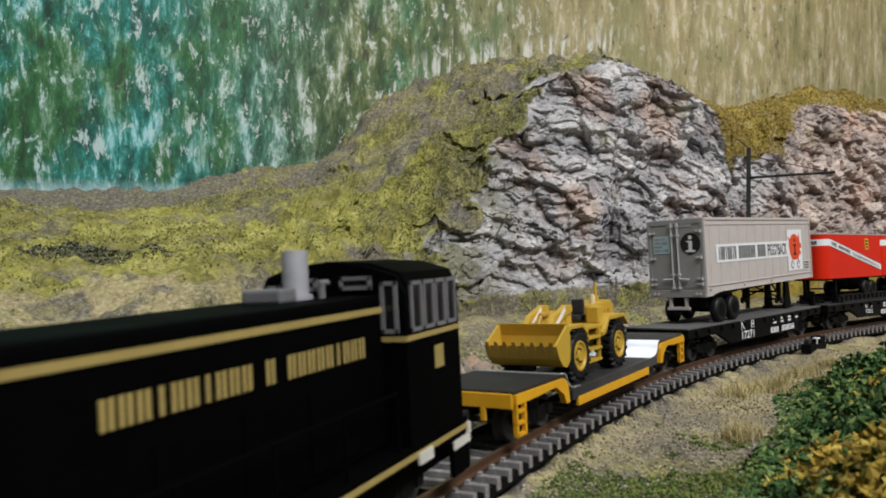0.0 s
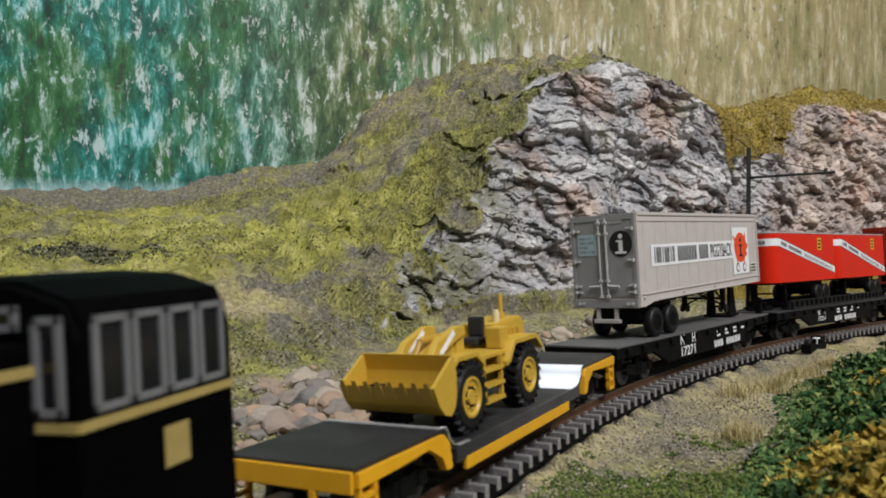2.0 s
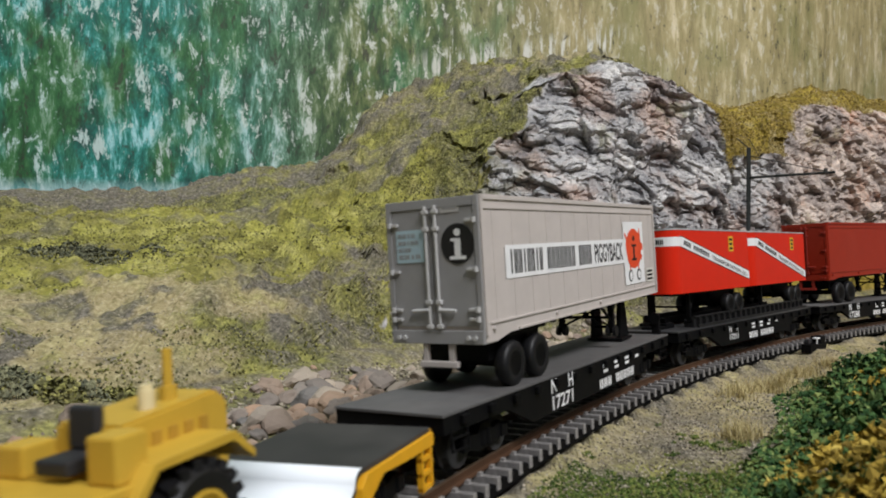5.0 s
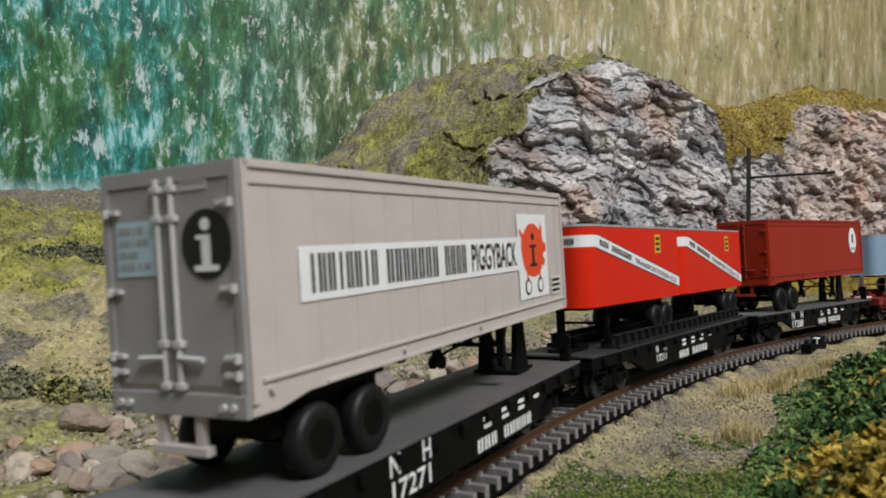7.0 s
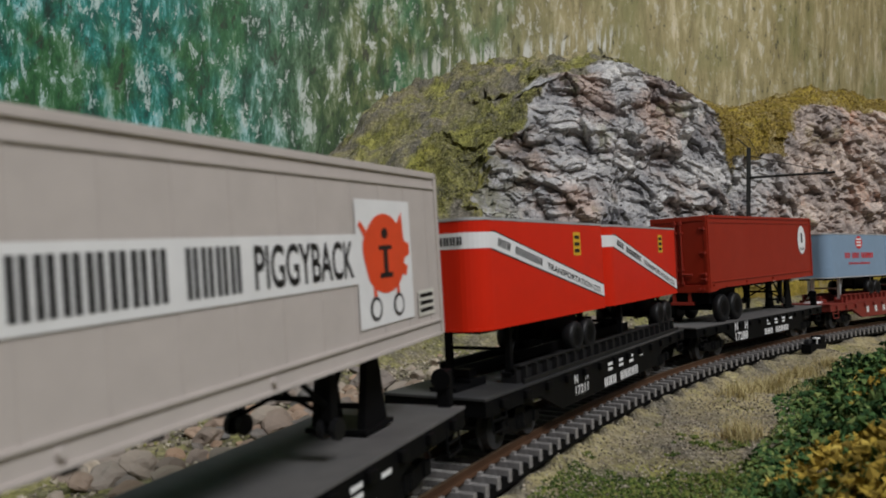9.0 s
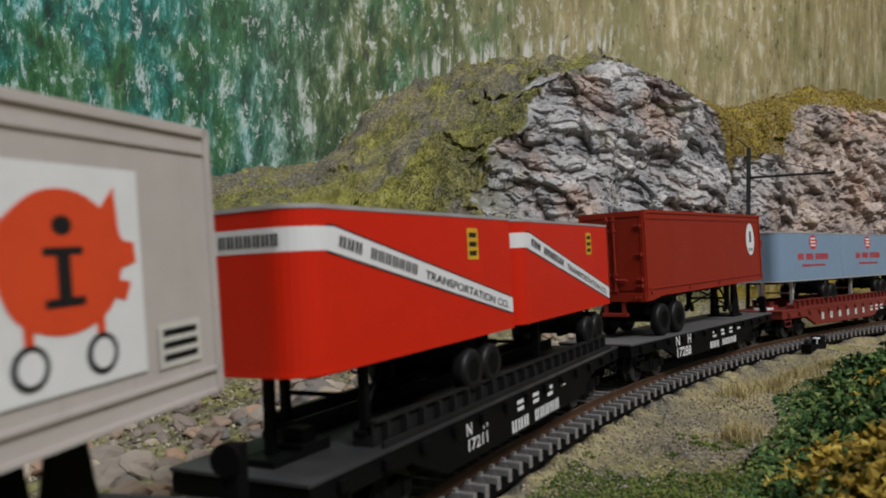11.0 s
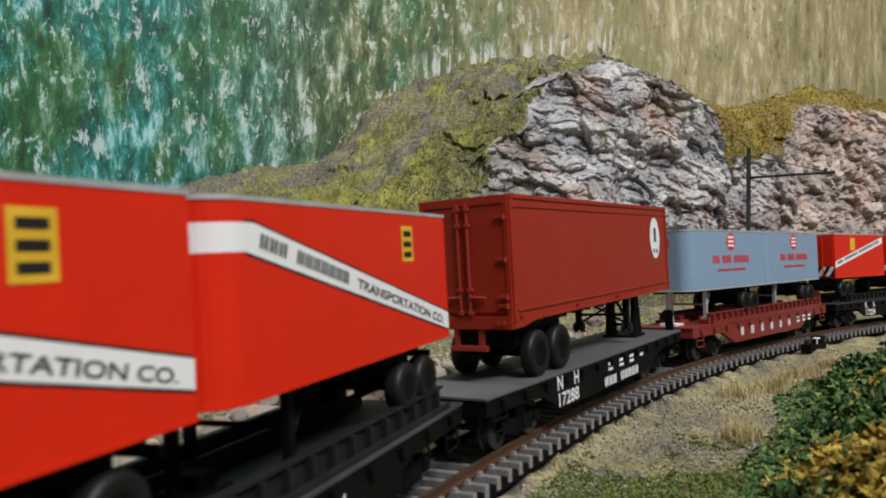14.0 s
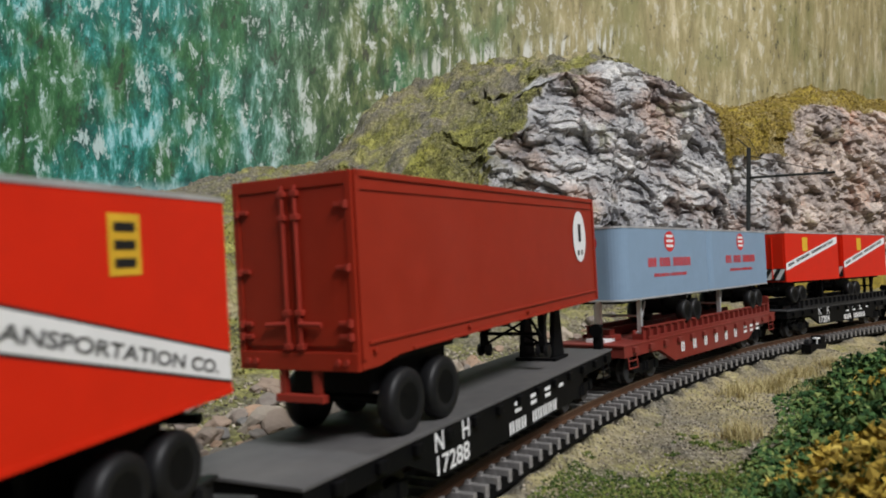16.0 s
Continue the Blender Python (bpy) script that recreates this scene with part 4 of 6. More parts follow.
def round_trailer(label, paint, length=84.0, top=43.2, bottom=16.4, nose=-1, roof="silver"):
    """Short van with a rounded nose at the end given by the sign, centred on x 0, standing at z 0."""
    tr = thing("short_trailer", label, "trailer", "trailers on the train")
    h, hw, r = length / 2, 14.0, 6.5
    out = []
    for cx, cy, a0 in ((-h + r, hw - r, 90), (-h + r, -hw + r, 180)):
        for k in range(9):
            a = radians(a0 + 90 * k / 8)
            out.append((cx + r * math.cos(a), cy + r * math.sin(a)))
    out += [(h, -hw), (h, hw)]
    if nose > 0:
        out = [(-x, -y) for x, y in out]

    def slab(z0, z1, grow=0.0):
        bm = bmesh.new()
        a = [bm.verts.new((x + (grow if x > 0 else -grow), y + (grow if y > 0 else -grow), z0)) for x, y in out]
        b = [bm.verts.new((v.co.x, v.co.y, z1)) for v in a]
        bm.faces.new(a), bm.faces.new(b)
        for i in range(len(a)):
            j = (i + 1) % len(a)
            bm.faces.new((a[i], a[j], b[j], b[i]))
        return bm
    body = part("body", slab(bottom, top), paint, tr)
    part("roof_cap", slab(top, top + 0.7, 0.15), roof, body, "pale roof cap")
    part("floor_rail", slab(bottom - 0.7, bottom, 0.1), "silver" if paint == "grey_blue" else paint, body)
    tail = h if nose < 0 else -h
    sg = 1 if nose < 0 else -1
    for y0, y1 in ((-13, -0.3), (0.3, 13)):
        d = part("door", boxes((min(tail, tail + sg * 0.5), max(tail, tail + sg * 0.5), y0, y1, bottom + 1, top - 1.5), bevel=0.1), paint, tr)
        part("locking_rod", rod(bmesh.new(), (tail + sg * 0.8, (y0 + y1) / 2, bottom + 1), (tail + sg * 0.8, (y0 + y1) / 2, top - 2), 0.35), paint, d)
    part("bumper", boxes((min(tail, tail - sg * 1.5), max(tail, tail - sg * 1.5), -9, 9, bottom - 5, bottom - 3.6), (min(tail, tail - sg * 1.5), max(tail, tail - sg * 1.5), -6, -5, bottom - 4, bottom), (min(tail, tail - sg * 1.5), max(tail, tail - sg * 1.5), 5, 6, bottom - 4, bottom)), "black_plastic", tr)
    ax = tail - sg * 17
    for x in (ax - 5.3, ax + 5.3):
        for y in (-13.0, 13.0):
            tyre_pair(tr, x, y, 5.0, z=3.2)
        part("axle", cyl(bmesh.new(), (x, 0, 8.2), (0, 1, 0), 1.0, 20, 10), "black_plastic", tr)
    part("subframe", boxes((ax - 12, ax + 12, -5.5, -4, 7, bottom - 0.7), (ax - 12, ax + 12, 4, 5.5, 7, bottom - 0.7), (-h + 8, h - 8, -9, 9, bottom - 2, bottom - 0.7)), "black_plastic", tr)
    lx = (-h + 22) * (1 if nose < 0 else -1)
    gear = "silver" if paint == "grey_blue" else "black_plastic"
    bm = bmesh.new()
    for y in (-9.5, 9.5):
        box(bm, lx - 0.8, lx + 0.8, y - 0.8, y + 0.8, 2.8, bottom - 0.7)
        box(bm, lx - 1.8, lx + 1.8, y - 1.4, y + 1.4, 2.0, 2.9, bevel=0.2)
    rod(bm, (lx, -9.5, bottom * 0.55), (lx, 9.5, bottom * 0.55), 0.5)
    rod(bm, (lx, -9.5, 5), (lx + 9, -8, bottom - 0.7), 0.4)
    part("landing_gear", bm, gear, tr)
    px = (-h + 7) * (1 if nose < 0 else -1)
    part("king_pin", boxes((px - 0.8, px + 0.8, -0.8, 0.8, 0, bottom - 0.7), (px - 4, px + 4, -4, 4, 0, 1.2)), "white_print" if paint == "grey_blue" else "black_plastic", tr)
    return tr


def on_deck(x, pitch=0.0, z=0.0):
    return pose(x * MM, 0, (DECK + z) * MM, 0, -math.degrees(pitch), 0)


# car A with the long grey trailer
flat_car(0, 170, -3, "black_plastic", "deck_grey", "black flat car with a dusty grey deck, carrying a grey trailer", "17271")
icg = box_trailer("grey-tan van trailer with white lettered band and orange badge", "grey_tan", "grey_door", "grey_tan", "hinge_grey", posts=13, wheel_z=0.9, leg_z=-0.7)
ride(icg, 0, on_deck(-65, 0.0226, -1.4))
# band and badge
YB = -14.2
decal(rect(11.8, 29.3, 103, 38.0), "white_print", icg, side(0, YB - 0.05, 0), "white_band")
for word, x0, x1 in (("ILLINOIS", 13.8, 34.4), ("CENTRAL", 37.1, 57.9), ("GULF", 60.5, 71.4)):
    glyph_bars(word, x1 - x0, 6.3, "black_print", icg, side(x0, YB - 0.12, 30.5))
text("PIGGYBACK", 6.3, "black_print", icg, side(74, YB - 0.12, 30.5), width=27.5)
decal(rect(102.8, 21.2, 125.2, 44.2), "white_print", icg, side(0, YB - 0.10, 0), "badge_panel")
BX = 113.6
pig = [(BX + 8.6 * math.cos(a) * (1 + 0.04 * math.sin(5 * a)), 34.3 + 7.4 * math.sin(a)) for a in [2 * math.pi * k / 40 for k in range(40)]]
decal(pig, "orange_print", icg, side(0, YB - 0.18, 0), "badge")
decal([(BX + 4.5, 38.8), (BX + 7.6, 42.2), (BX + 8.2, 36.4)], "orange_print", icg, side(0, YB - 0.20, 0), "badge_ear")
decal([(BX + 7.4, 36.6), (BX + 10.4, 36.0), (BX + 10.6, 33.8), (BX + 7.4, 33.0)], "orange_print", icg, side(0, YB - 0.20, 0), "badge_snout")
decal([(BX + 7.0, 32.2), (BX + 9.6, 31.6), (BX + 8.6, 29.6), (BX + 6.0, 30.4)], "orange_print", icg, side(0, YB - 0.20, 0), "badge_jaw")
decal([(BX - 8.0, 37.4), (BX - 10.0, 39.6), (BX - 9.2, 40.4), (BX - 7.2, 38.6)], "orange_print", icg, side(0, YB - 0.20, 0), "badge_tail")
for cx in (BX - 4.8, BX + 4.6):
    decal(rect(cx - 0.6, 26.0, cx + 0.6, 28.8), "orange_print", icg, side(0, YB - 0.20, 0), "badge_leg")
decal(rect(BX - 0.9, 30.4, BX + 0.9, 35.6), "black_print", icg, side(0, YB - 0.24, 0), "badge_bar")
decal(rect(BX - 2.6, 35.0, BX + 2.6, 35.8), "black_print", icg, side(0, YB - 0.26, 0), "badge_bar")
decal(rect(BX - 2.6, 29.8, BX + 2.6, 30.7), "black_print", icg, side(0, YB - 0.26, 0), "badge_bar")
decal(disc(BX, 38.0, 1.3, 1.0), "black_print", icg, side(0, YB - 0.24, 0), "badge_dot")
for cx in (BX - 4.8, BX + 4.6):
    decal(disc(cx, 24.4, 2.3, 2.2), "black_print", icg, side(0, YB - 0.22, 0), "badge_wheel")
    decal(disc(cx, 24.4, 1.6, 1.6), "white_print", icg, side(0, YB - 0.28, 0), "badge_wheel")
decal(rect(127.4, 20.8, 135.6, 26.2), "cream_print", icg, side(0, YB - 0.10, 0), "data_plate")
for j in range(3):
    decal(rect(128.2, 21.6 + 1.5 * j, 134.8, 22.4 + 1.5 * j), "hub", icg, side(0, YB - 0.16, 0), "data_plate_line")
# tail printing (lines run from +y to -y)
decal(rect(0, 0, 8.6, 8.4), "pale_blue_print", icg, end(-0.62, 11.0, 34.8), "tail_plate")
for j, wdt in enumerate((5.5, 6.5, 4.0, 7.0)):
    glyph_bars("RAILWAY"[: 4 + j % 3], wdt, 1.1, "grey_door", icg, end(-0.70, 10.4, 41.2 - 1.8 * j))
decal(disc(0, 0, 4.9, 5.1), "black_print", icg, end(-0.62, -7.7, 39.0), "tail_disc")
decal(disc(0, 2.9, 0.95), "white_print", icg, end(-0.72, -7.7, 39.0), "tail_mark_dot")
decal(rect(-0.9, -3.4, 0.9, 1.2), "white_print", icg, end(-0.72, -7.7, 39.0), "tail_mark_bar")
decal(rect(-2.4, -3.9, 2.4, -3.0), "white_print", icg, end(-0.74, -7.7, 39.0), "tail_mark_foot")
decal(rect(-1.9, 0.7, 0.9, 1.4), "white_print", icg, end(-0.74, -7.7, 39.0), "tail_mark_head")
decal(rect(0, 0, 5.5, 3.2), "hinge_grey", icg, end(-0.62, -3.0, 47.0), "tail_sign")
decal(rect(0.5, 0.8, 5.0, 2.4), "grey_door", icg, end(-0.68, -3.0, 47.0), "tail_sign_field")


def red_van(offset_car, x, nose, label, length=84.0, drop=0.0):
    tr = round_trailer(label, "bright_red", length=length, nose=nose)
    ride(tr, offset_car, on_deck(x, 0, 0.0))
    h, y = length / 2, -14.12
    if nose < 0:
        pts = [(-h + 7, 40.2), (-h + 9, 40.2), (h - 0.2, 23.4 - drop), (h - 0.2, 19.6 - drop), (-h + 7, 36.2)]
        ang = math.degrees(math.atan2(23.4 - drop - 40.2, 2 * h - 9.2))
        a = pose((-h + 10) * MM, (y - 0.08) * MM, 36.75 * MM, 0, -ang, 0) @ pose(0, 0, 0, 90, 0, 0)
        glyph_bars("NEW ENGLAND", 26.5, 2.1, "black_print", tr, a)
        a = pose((-h + 11) * MM, (y - 0.08) * MM, 36.5 * MM, 0, -ang, 0) @ pose(28.5 * MM, 0, 0, 90, 0, 0)
        text("TRANSPORTATION CO.", 1.8, "black_print", tr, a, width=42)
        decal(pts, "white_print", tr, side(0, y, 0), "white_stripe")
        decal([(px, pz + (0.4 if k in (0, 1, 2) else -0.4)) for k, (px, pz) in enumerate(pts)], "black_print", tr, side(0, y + 0.06, 0), "stripe_edge")
        # stripe carried round the nose
        bm = bmesh.new()
        r = 6.55
        ring = [(-h + 6.5 + r * math.cos(radians(q)), s * (14 - 6.5) + r * math.sin(radians(q))) for s, lo, hi in ((-1, 270, 180), (1, 180, 90)) for q in np.linspace(lo, hi, 9)]
        vs = [[bm.verts.new((px, py, z)) for z in (36.2, 40.2)] for px, py in [(-h + 7, -14.12)] + ring]
        for a_, b_ in zip(vs, vs[1:]):
            bm.faces.new((a_[0], b_[0], b_[1], a_[1]))
        part("nose_stripe", bm, "white_print", tr)
        glyph_bars("NEW ENGLAND", 21, 2.1, "black_print", tr, end(-h - 0.12, 11.0, 37.1))
        decal(rect(h - 24.4, 33.6, h - 18.8, 40.8), "yellow_print", tr, side(0, y, 0), "yellow_plate")
        for j in range(3):
            decal(rect(h - 23.5, 34.5 + 2.1 * j, h - 19.8, 35.6 + 2.1 * j), "black_print", tr, side(0, y - 0.08, 0), "plate_bar")
    else:
        pts = [(-h + 0.2, 22.0), (-h + 0.2, 26.2), (h - 9, 41.6), (h - 7, 41.6), (h - 7, 37.6)]
        decal(pts, "white_print", tr, side(0, y, 0), "white_stripe")
        ang = math.degrees(math.atan2(41.6 - 26.2, 2 * h - 9.2))
        a = pose((-h + 3) * MM, (y - 0.08) * MM, 24.2 * MM, 0, -ang, 0) @ pose(0, 0, 0, 90, 0, 0)
        glyph_bars("NEW ENGLAND ABCDEFGHIJKL", 64, 1.7, "black_print", tr, a)
        decal(rect(-h + 22, 33, -h + 29, 41), "yellow_print", tr, side(0, y, 0), "yellow_plate")
        for k in range(5):
            decal([(-12 + 5 * k, 17), (-9.5 + 5 * k, 17), (-6 + 5 * k, 23), (-8.5 + 5 * k, 23)], "white_print", tr, end(-h - 0.75, 0, 0), "hazard_bar")
        decal(rect(-13.5, 16.6, 13.5, 23.4), "black_print", tr, end(-h - 0.68, 0, 0), "hazard_field")
    return tr


flat_car(166.7, 174, 14, "black_plastic", "dark_grey", "black flat car with raised guide rails under two red vans", "17211", rails=True, small=True, post=-2.0)
red_van(166.7, -30, -1, "bright red van with rounded nose, white stripe and yellow plate", 83)
red_van(166.7, 57, -1, "bright red van with rounded nose, white stripe and yellow plate", 83, 2.0)

flat_car(349.6, 168, 11, "black_plastic", "deck_grey", "black flat car with a dusty grey deck, carrying a brown-red trailer", "17288")
brown = box_trailer("plain brown-red van trailer with a white round badge", "brown_red", "brown_red", "brown_red_trim", "brown_red_trim", top=51.1, bottom=17.0, skirt=15.4, wheel_z=0.4, leg_z=-0.7, tyre=6.6)
ride(brown, 349.6, on_deck(-54.2, 0.0132, -0.7))
decal(disc(124.0, 38.6, 6.2, 8.2), "white_print", brown, side(0, YB - 0.05, 0), "round_badge")
decal(rect(122.8, 37.0, 125.4, 42.6), "black_print", brown, side(0, YB - 0.12, 0), "badge_bar")
decal(rect(121.4, 32.6, 123.2, 34.2), "black_print", brown, side(0, YB - 0.12, 0), "badge_bar")
decal(rect(124.8, 32.6, 126.6, 34.2), "black_print", brown, side(0, YB - 0.12, 0), "badge_bar")

flat_car(538.7, 176, 6, "car_red", "car_red", "brown-red flat car with raised guide rails under two blue-grey vans", None, True, rails=True)
for x0, x1 in ((-79, 5), (6, 89)):
    ln = x1 - x0
    t = round_trailer("blue-grey van with rounded nose and small red round badge", "grey_blue", length=ln - 1, nose=-1)
    ride(t, 538.7, on_deck((x0 + x1) / 2, 0, 0.0))
    cx = ln * 0.02
    decal(disc(cx, 38.2, 5.2, 4.2), "red_print", t, side(0, -14.10, 0), "round_badge")
    for j in range(3):
        decal(rect(cx - 3.4, 35.8 + 2.0 * j, cx + 3.4, 36.9 + 2.0 * j), "white_print", t, side(0, -14.16, 0), "badge_bar")
    glyph_bars("NEW YORK CENTRAL", 42, 3.6, "red_print", t, side(cx - 21, -14.10, 28.0))
    glyph_bars("ABCDEFGHIJKLMNOPQR", 32, 1.3, "red_print", t, side(cx - 16, -14.10, 24.0))
    decal(disc(0, 38, 4.2), "red_print", t, end(-(ln - 1) / 2 - 0.1, 0, 0), "nose_badge")
    for j in range(2):
        decal(rect(-3.2, 36.4 + 2 * j, 3.2, 37.4 + 2 * j), "white_print", t, end(-(ln - 1) / 2 - 0.18, 0, 0), "badge_bar")

flat_car(720, 163, 8, "black_plastic", "dark_grey", "black flat car with raised guide rails under two red vans", "17204", rails=True)
red_van(720, -30, 1, "bright red van with white rising stripe and striped tail", 78)
red_van(720, 51, 1, "bright red van with white rising stripe and striped tail", 78)
flat_car(900, 162, 8, "black_plastic", "deck_grey", "black flat car at the tail of the train", "17219")


# ---- depressed flat car with the wheel loader ----
def well_car(offset):
    car = thing("well_car", "black-decked drop-centre flat car with bright yellow frame", "flat car", "flat cars of the train")
    h, y = 75.5, 15.0
    hi, lo = 15.1, 9.7
    part("end_deck", boxes((-h, -h + 31, -y, y, hi - 1.0, hi), bevel=0.15), "deck_black", car)
    part("end_deck", boxes((h - 31, h, -y, y, hi - 1.0, hi), bevel=0.15), "deck_black", car)
    part("well_deck", boxes((-h + 37, h - 37, -y, y, lo - 1.0, lo), bevel=0.15), "deck_black", car)
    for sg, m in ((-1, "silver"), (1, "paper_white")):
        bm = bmesh.new()
        prof = []
        for k in range(9):
            a = radians(90 * k / 8)
            prof.append((h - 31 - 2.6 * math.sin(a), hi - 2.6 + 2.6 * math.cos(a) + 0.05))
        prof += [(h - 35.6, lo + 1.0), (h - 38, lo + 0.3), (h - 43, lo + 0.15)]
        low = [(px + (0.8 if i < 10 else 0), pz - 0.8) for i, (px, pz) in enumerate(prof)]
        out = [(sg * px, pz) for px, pz in prof + low[::-1]]
        prism(bm, out, -y, y)
        part("ramp_plate", bm, "deck_black", car)
        # narrow silver strip on the near ramp, full-width white sheet on the far
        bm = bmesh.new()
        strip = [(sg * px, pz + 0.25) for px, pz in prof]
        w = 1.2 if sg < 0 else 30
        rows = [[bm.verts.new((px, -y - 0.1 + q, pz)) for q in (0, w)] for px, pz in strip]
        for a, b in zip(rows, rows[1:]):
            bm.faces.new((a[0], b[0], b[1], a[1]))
        o = part("ramp_edge" if sg < 0 else "ramp_cover", bm, m, car, "" if sg < 0 else "thin white sheet on the ramp plate", True)
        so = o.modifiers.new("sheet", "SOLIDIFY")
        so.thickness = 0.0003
    part("deck_lip", boxes((-h + 29.6, -h + 31.0, -y, y, hi, hi + 0.2)), "silver", car, "bright silver deck edge")
    for sy in (-1, 1):
        for sg in (-1, 1):
            bm = bmesh.new()
            prism(bm, [(sg * (h - 0.3), hi - 1), (sg * (h - 0.3), hi - 3.6), (sg * (h - 14), hi - 3.2), (sg * (h - 24), hi - 2.6), (sg * (h - 29), hi - 5.5), (sg * (h - 30.5), lo - 3), (sg * (h - 33), lo - 3), (sg * (h - 32.2), hi - 3), (sg * (h - 30), hi - 1)], sy * y - 0.9, sy * y + 0.9)
            part("side_frame", bm, "car_yellow", car)
            bm = bmesh.new()
            for q in (0.6, 5.2):
                box(bm, min(sg * (h - q), sg * (h - q - 1)), max(sg * (h - q), sg * (h - q - 1)), sy * y - 0.6, sy * y + 0.6, 3.4, hi - 2)
            for z in (3.2, 6.2, 9.2):
                box(bm, min(sg * (h - 0.6), sg * (h - 6.2)), max(sg * (h - 0.6), sg * (h - 6.2)), sy * y - 0.6, sy * y + 0.6, z, z + 0.8)
            part("ladder", bm, "car_yellow", car)
        bm = boxes((-h + 40, h - 46, sy * y - 0.5, sy * y + 0.5, lo - 5.4, lo - 2.6), bevel=0.2)
        part("well_sill", bm, "car_yellow", car)
        bm = boxes((-h + 36, h - 36, sy * y - 0.4, sy * y + 0.6, lo - 3.0, lo + 0.1))
        part("well_edge", bm, "dark_grey", car)
    for sg in (-1, 1):
        part("end_sill", boxes((min(sg * h, sg * (h + 0.8)), max(sg * h, sg * (h + 0.8)), -y, y, hi - 4.5, hi - 0.6), (min(sg * h, sg * (h + 0.9)), max(sg * h, sg * (h + 0.9)), -7, -5.5, hi - 8, hi - 4.5), bevel=0.2), "car_yellow", car)
        truck(car, sg * (h - 18))
        coupler(car, sg * h, sg)
    ride(car, offset, pose(4.7 * MM, 0, 0))
    return lo


def loader(offset, x):
    """Wheel loader facing -x; origin under its rear axle on the deck."""
    ld = thing("wheel_loader", "yellow toy wheel loader with raised open bucket and black tyres", "wheel loader")
    R, fx = 8.3, -34.0
    rnd = random.Random(2)
    for wx, r in ((0, R), (fx, R)):
        for sy in (-1, 1):
            y0 = sy * 12.4
            bm = bmesh.new()
            lathe(bm, [(r * 0.55, y0 - sy * 0.4), (r * 0.6, y0), (r * 0.82, y0 + sy * 0.1), (r * 0.92, y0 - sy * 0.6), (r * 0.94, y0 - sy * 3.2), (r * 0.94, y0 - sy * 5.4), (r * 0.8, y0 - sy * 6.4), (r * 0.4, y0 - sy * 6.4)], (wx, 0, r), seg=40)
            for k in range(20):
                a = 2 * math.pi * k / 20
                for q, da in ((-1.6, 0.0), (-4.6, math.pi / 20)):
                    m = Matrix.Translation((wx, y0 + sy * q, r)) @ Matrix.Rotation(-(a + da), 4, "Y") @ Matrix.Translation((r * 0.95, 0, 0)) @ Matrix.Rotation(0.35 * sy * (1 if q > -3 else -1), 4, "X")
                    bmesh.ops.create_cube(bm, size=1, matrix=m @ Matrix.Diagonal((1.3, 3.0, 1.2, 1)))
            w = part("wheel", bm, "rubber", ld, "chunky black tyre")
            bm = bmesh.new()
            lathe(bm, [(r * 0.56, y0 - sy * 0.6), (r * 0.57, y0 + sy * 0.15), (r * 0.50, y0 + sy * 0.2), (r * 0.44, y0 - sy * 0.35), (r * 0.22, y0 - sy * 0.45), (r * 0.20, y0 + sy * 0.1), (r * 0.12, y0), (0.05, y0)], (wx, 0, r), seg=32)
            for k in range(8):
                a = math.pi * k / 4
                cyl(bm, (wx + r * 0.32 * math.cos(a), y0 - sy * 0.4, r + r * 0.32 * math.sin(a)), (0, 1, 0), 0.35, 0.8, 6)
            part("rim", bm, "loader_yellow", w, "yellow wheel rim")

    def lpart(name, bm, material, parent, label="", smooth=False):
        for v in bm.verts:
            x0, y0, z0 = v.co
            v.co = (x0 if x0 > -36 else -36 + (x0 + 36) * 0.56, y0 * 0.83, z0 * 0.82)
        return part(name, bm, material, parent, label, smooth)

    lpart("axle", cyl(bmesh.new(), (0, 0, R * 1.2), (0, 1, 0), 2.2, 18, 14), "loader_yellow", ld)
    lpart("axle", cyl(bmesh.new(), (fx, 0, R * 1.2), (0, 1, 0), 2.2, 18, 14), "loader_yellow", ld)
    # rear body with engine hood
    bm = bmesh.new()
    prism(bm, [(-14, 9), (-14, 19), (-6, 19), (-6, 27), (12, 28.5), (14.5, 26), (14.5, 15), (10, 10)], -6.5, 6.5)
    bmesh.ops.bevel(bm, geom=bm.edges[:], offset=0.5, segments=2, affect="EDGES")
    hood = lpart("engine_hood", bm, "loader_yellow", ld)
    for k in range(4):
        lpart("louvre", boxes((-1 + 3 * k, 0.6 + 3 * k, -6.9, -6.4, 20.5, 24.8), bevel=0.2), "loader_yellow_dark", hood)
    for z in (18, 20.5, 23):
        lpart("grille_bar", boxes((14.3, 15.0, -5.2, 5.2, z, z + 1.4), bevel=0.2), "loader_yellow_dark", hood)
    for sy in (-1, 1):
        bm = bmesh.new()
        prism(bm, [(-13, 15.2), (-13, 16.6), (-11, 17.6), (-7.5, 22.4), (7.5, 22.8), (11.5, 18.5), (11.5, 17.2), (7, 21.4), (-7, 21.2), (-10.4, 16.2)], sy * 14.4, sy * 6)
        lpart("rear_fender", bm, "loader_yellow", ld)
        bm = bmesh.new()
        prism(bm, [(fx - 8, 20.2), (fx - 5, 21.8), (fx + 6, 21.8), (fx + 9.5, 18.6), (fx + 9.5, 17.4), (fx + 5.5, 20.6), (fx - 5, 20.6), (fx - 8, 19.2)], sy * 13.6, sy * 7.5)
        lpart("front_fender", bm, "loader_yellow", ld)
        bm = bmesh.new()
        for q in (-24.4, -14.6):
            box(bm, q, q + 1.0, sy * 12.6 - 0.6, sy * 12.6 + 0.6, 5.5, 19)
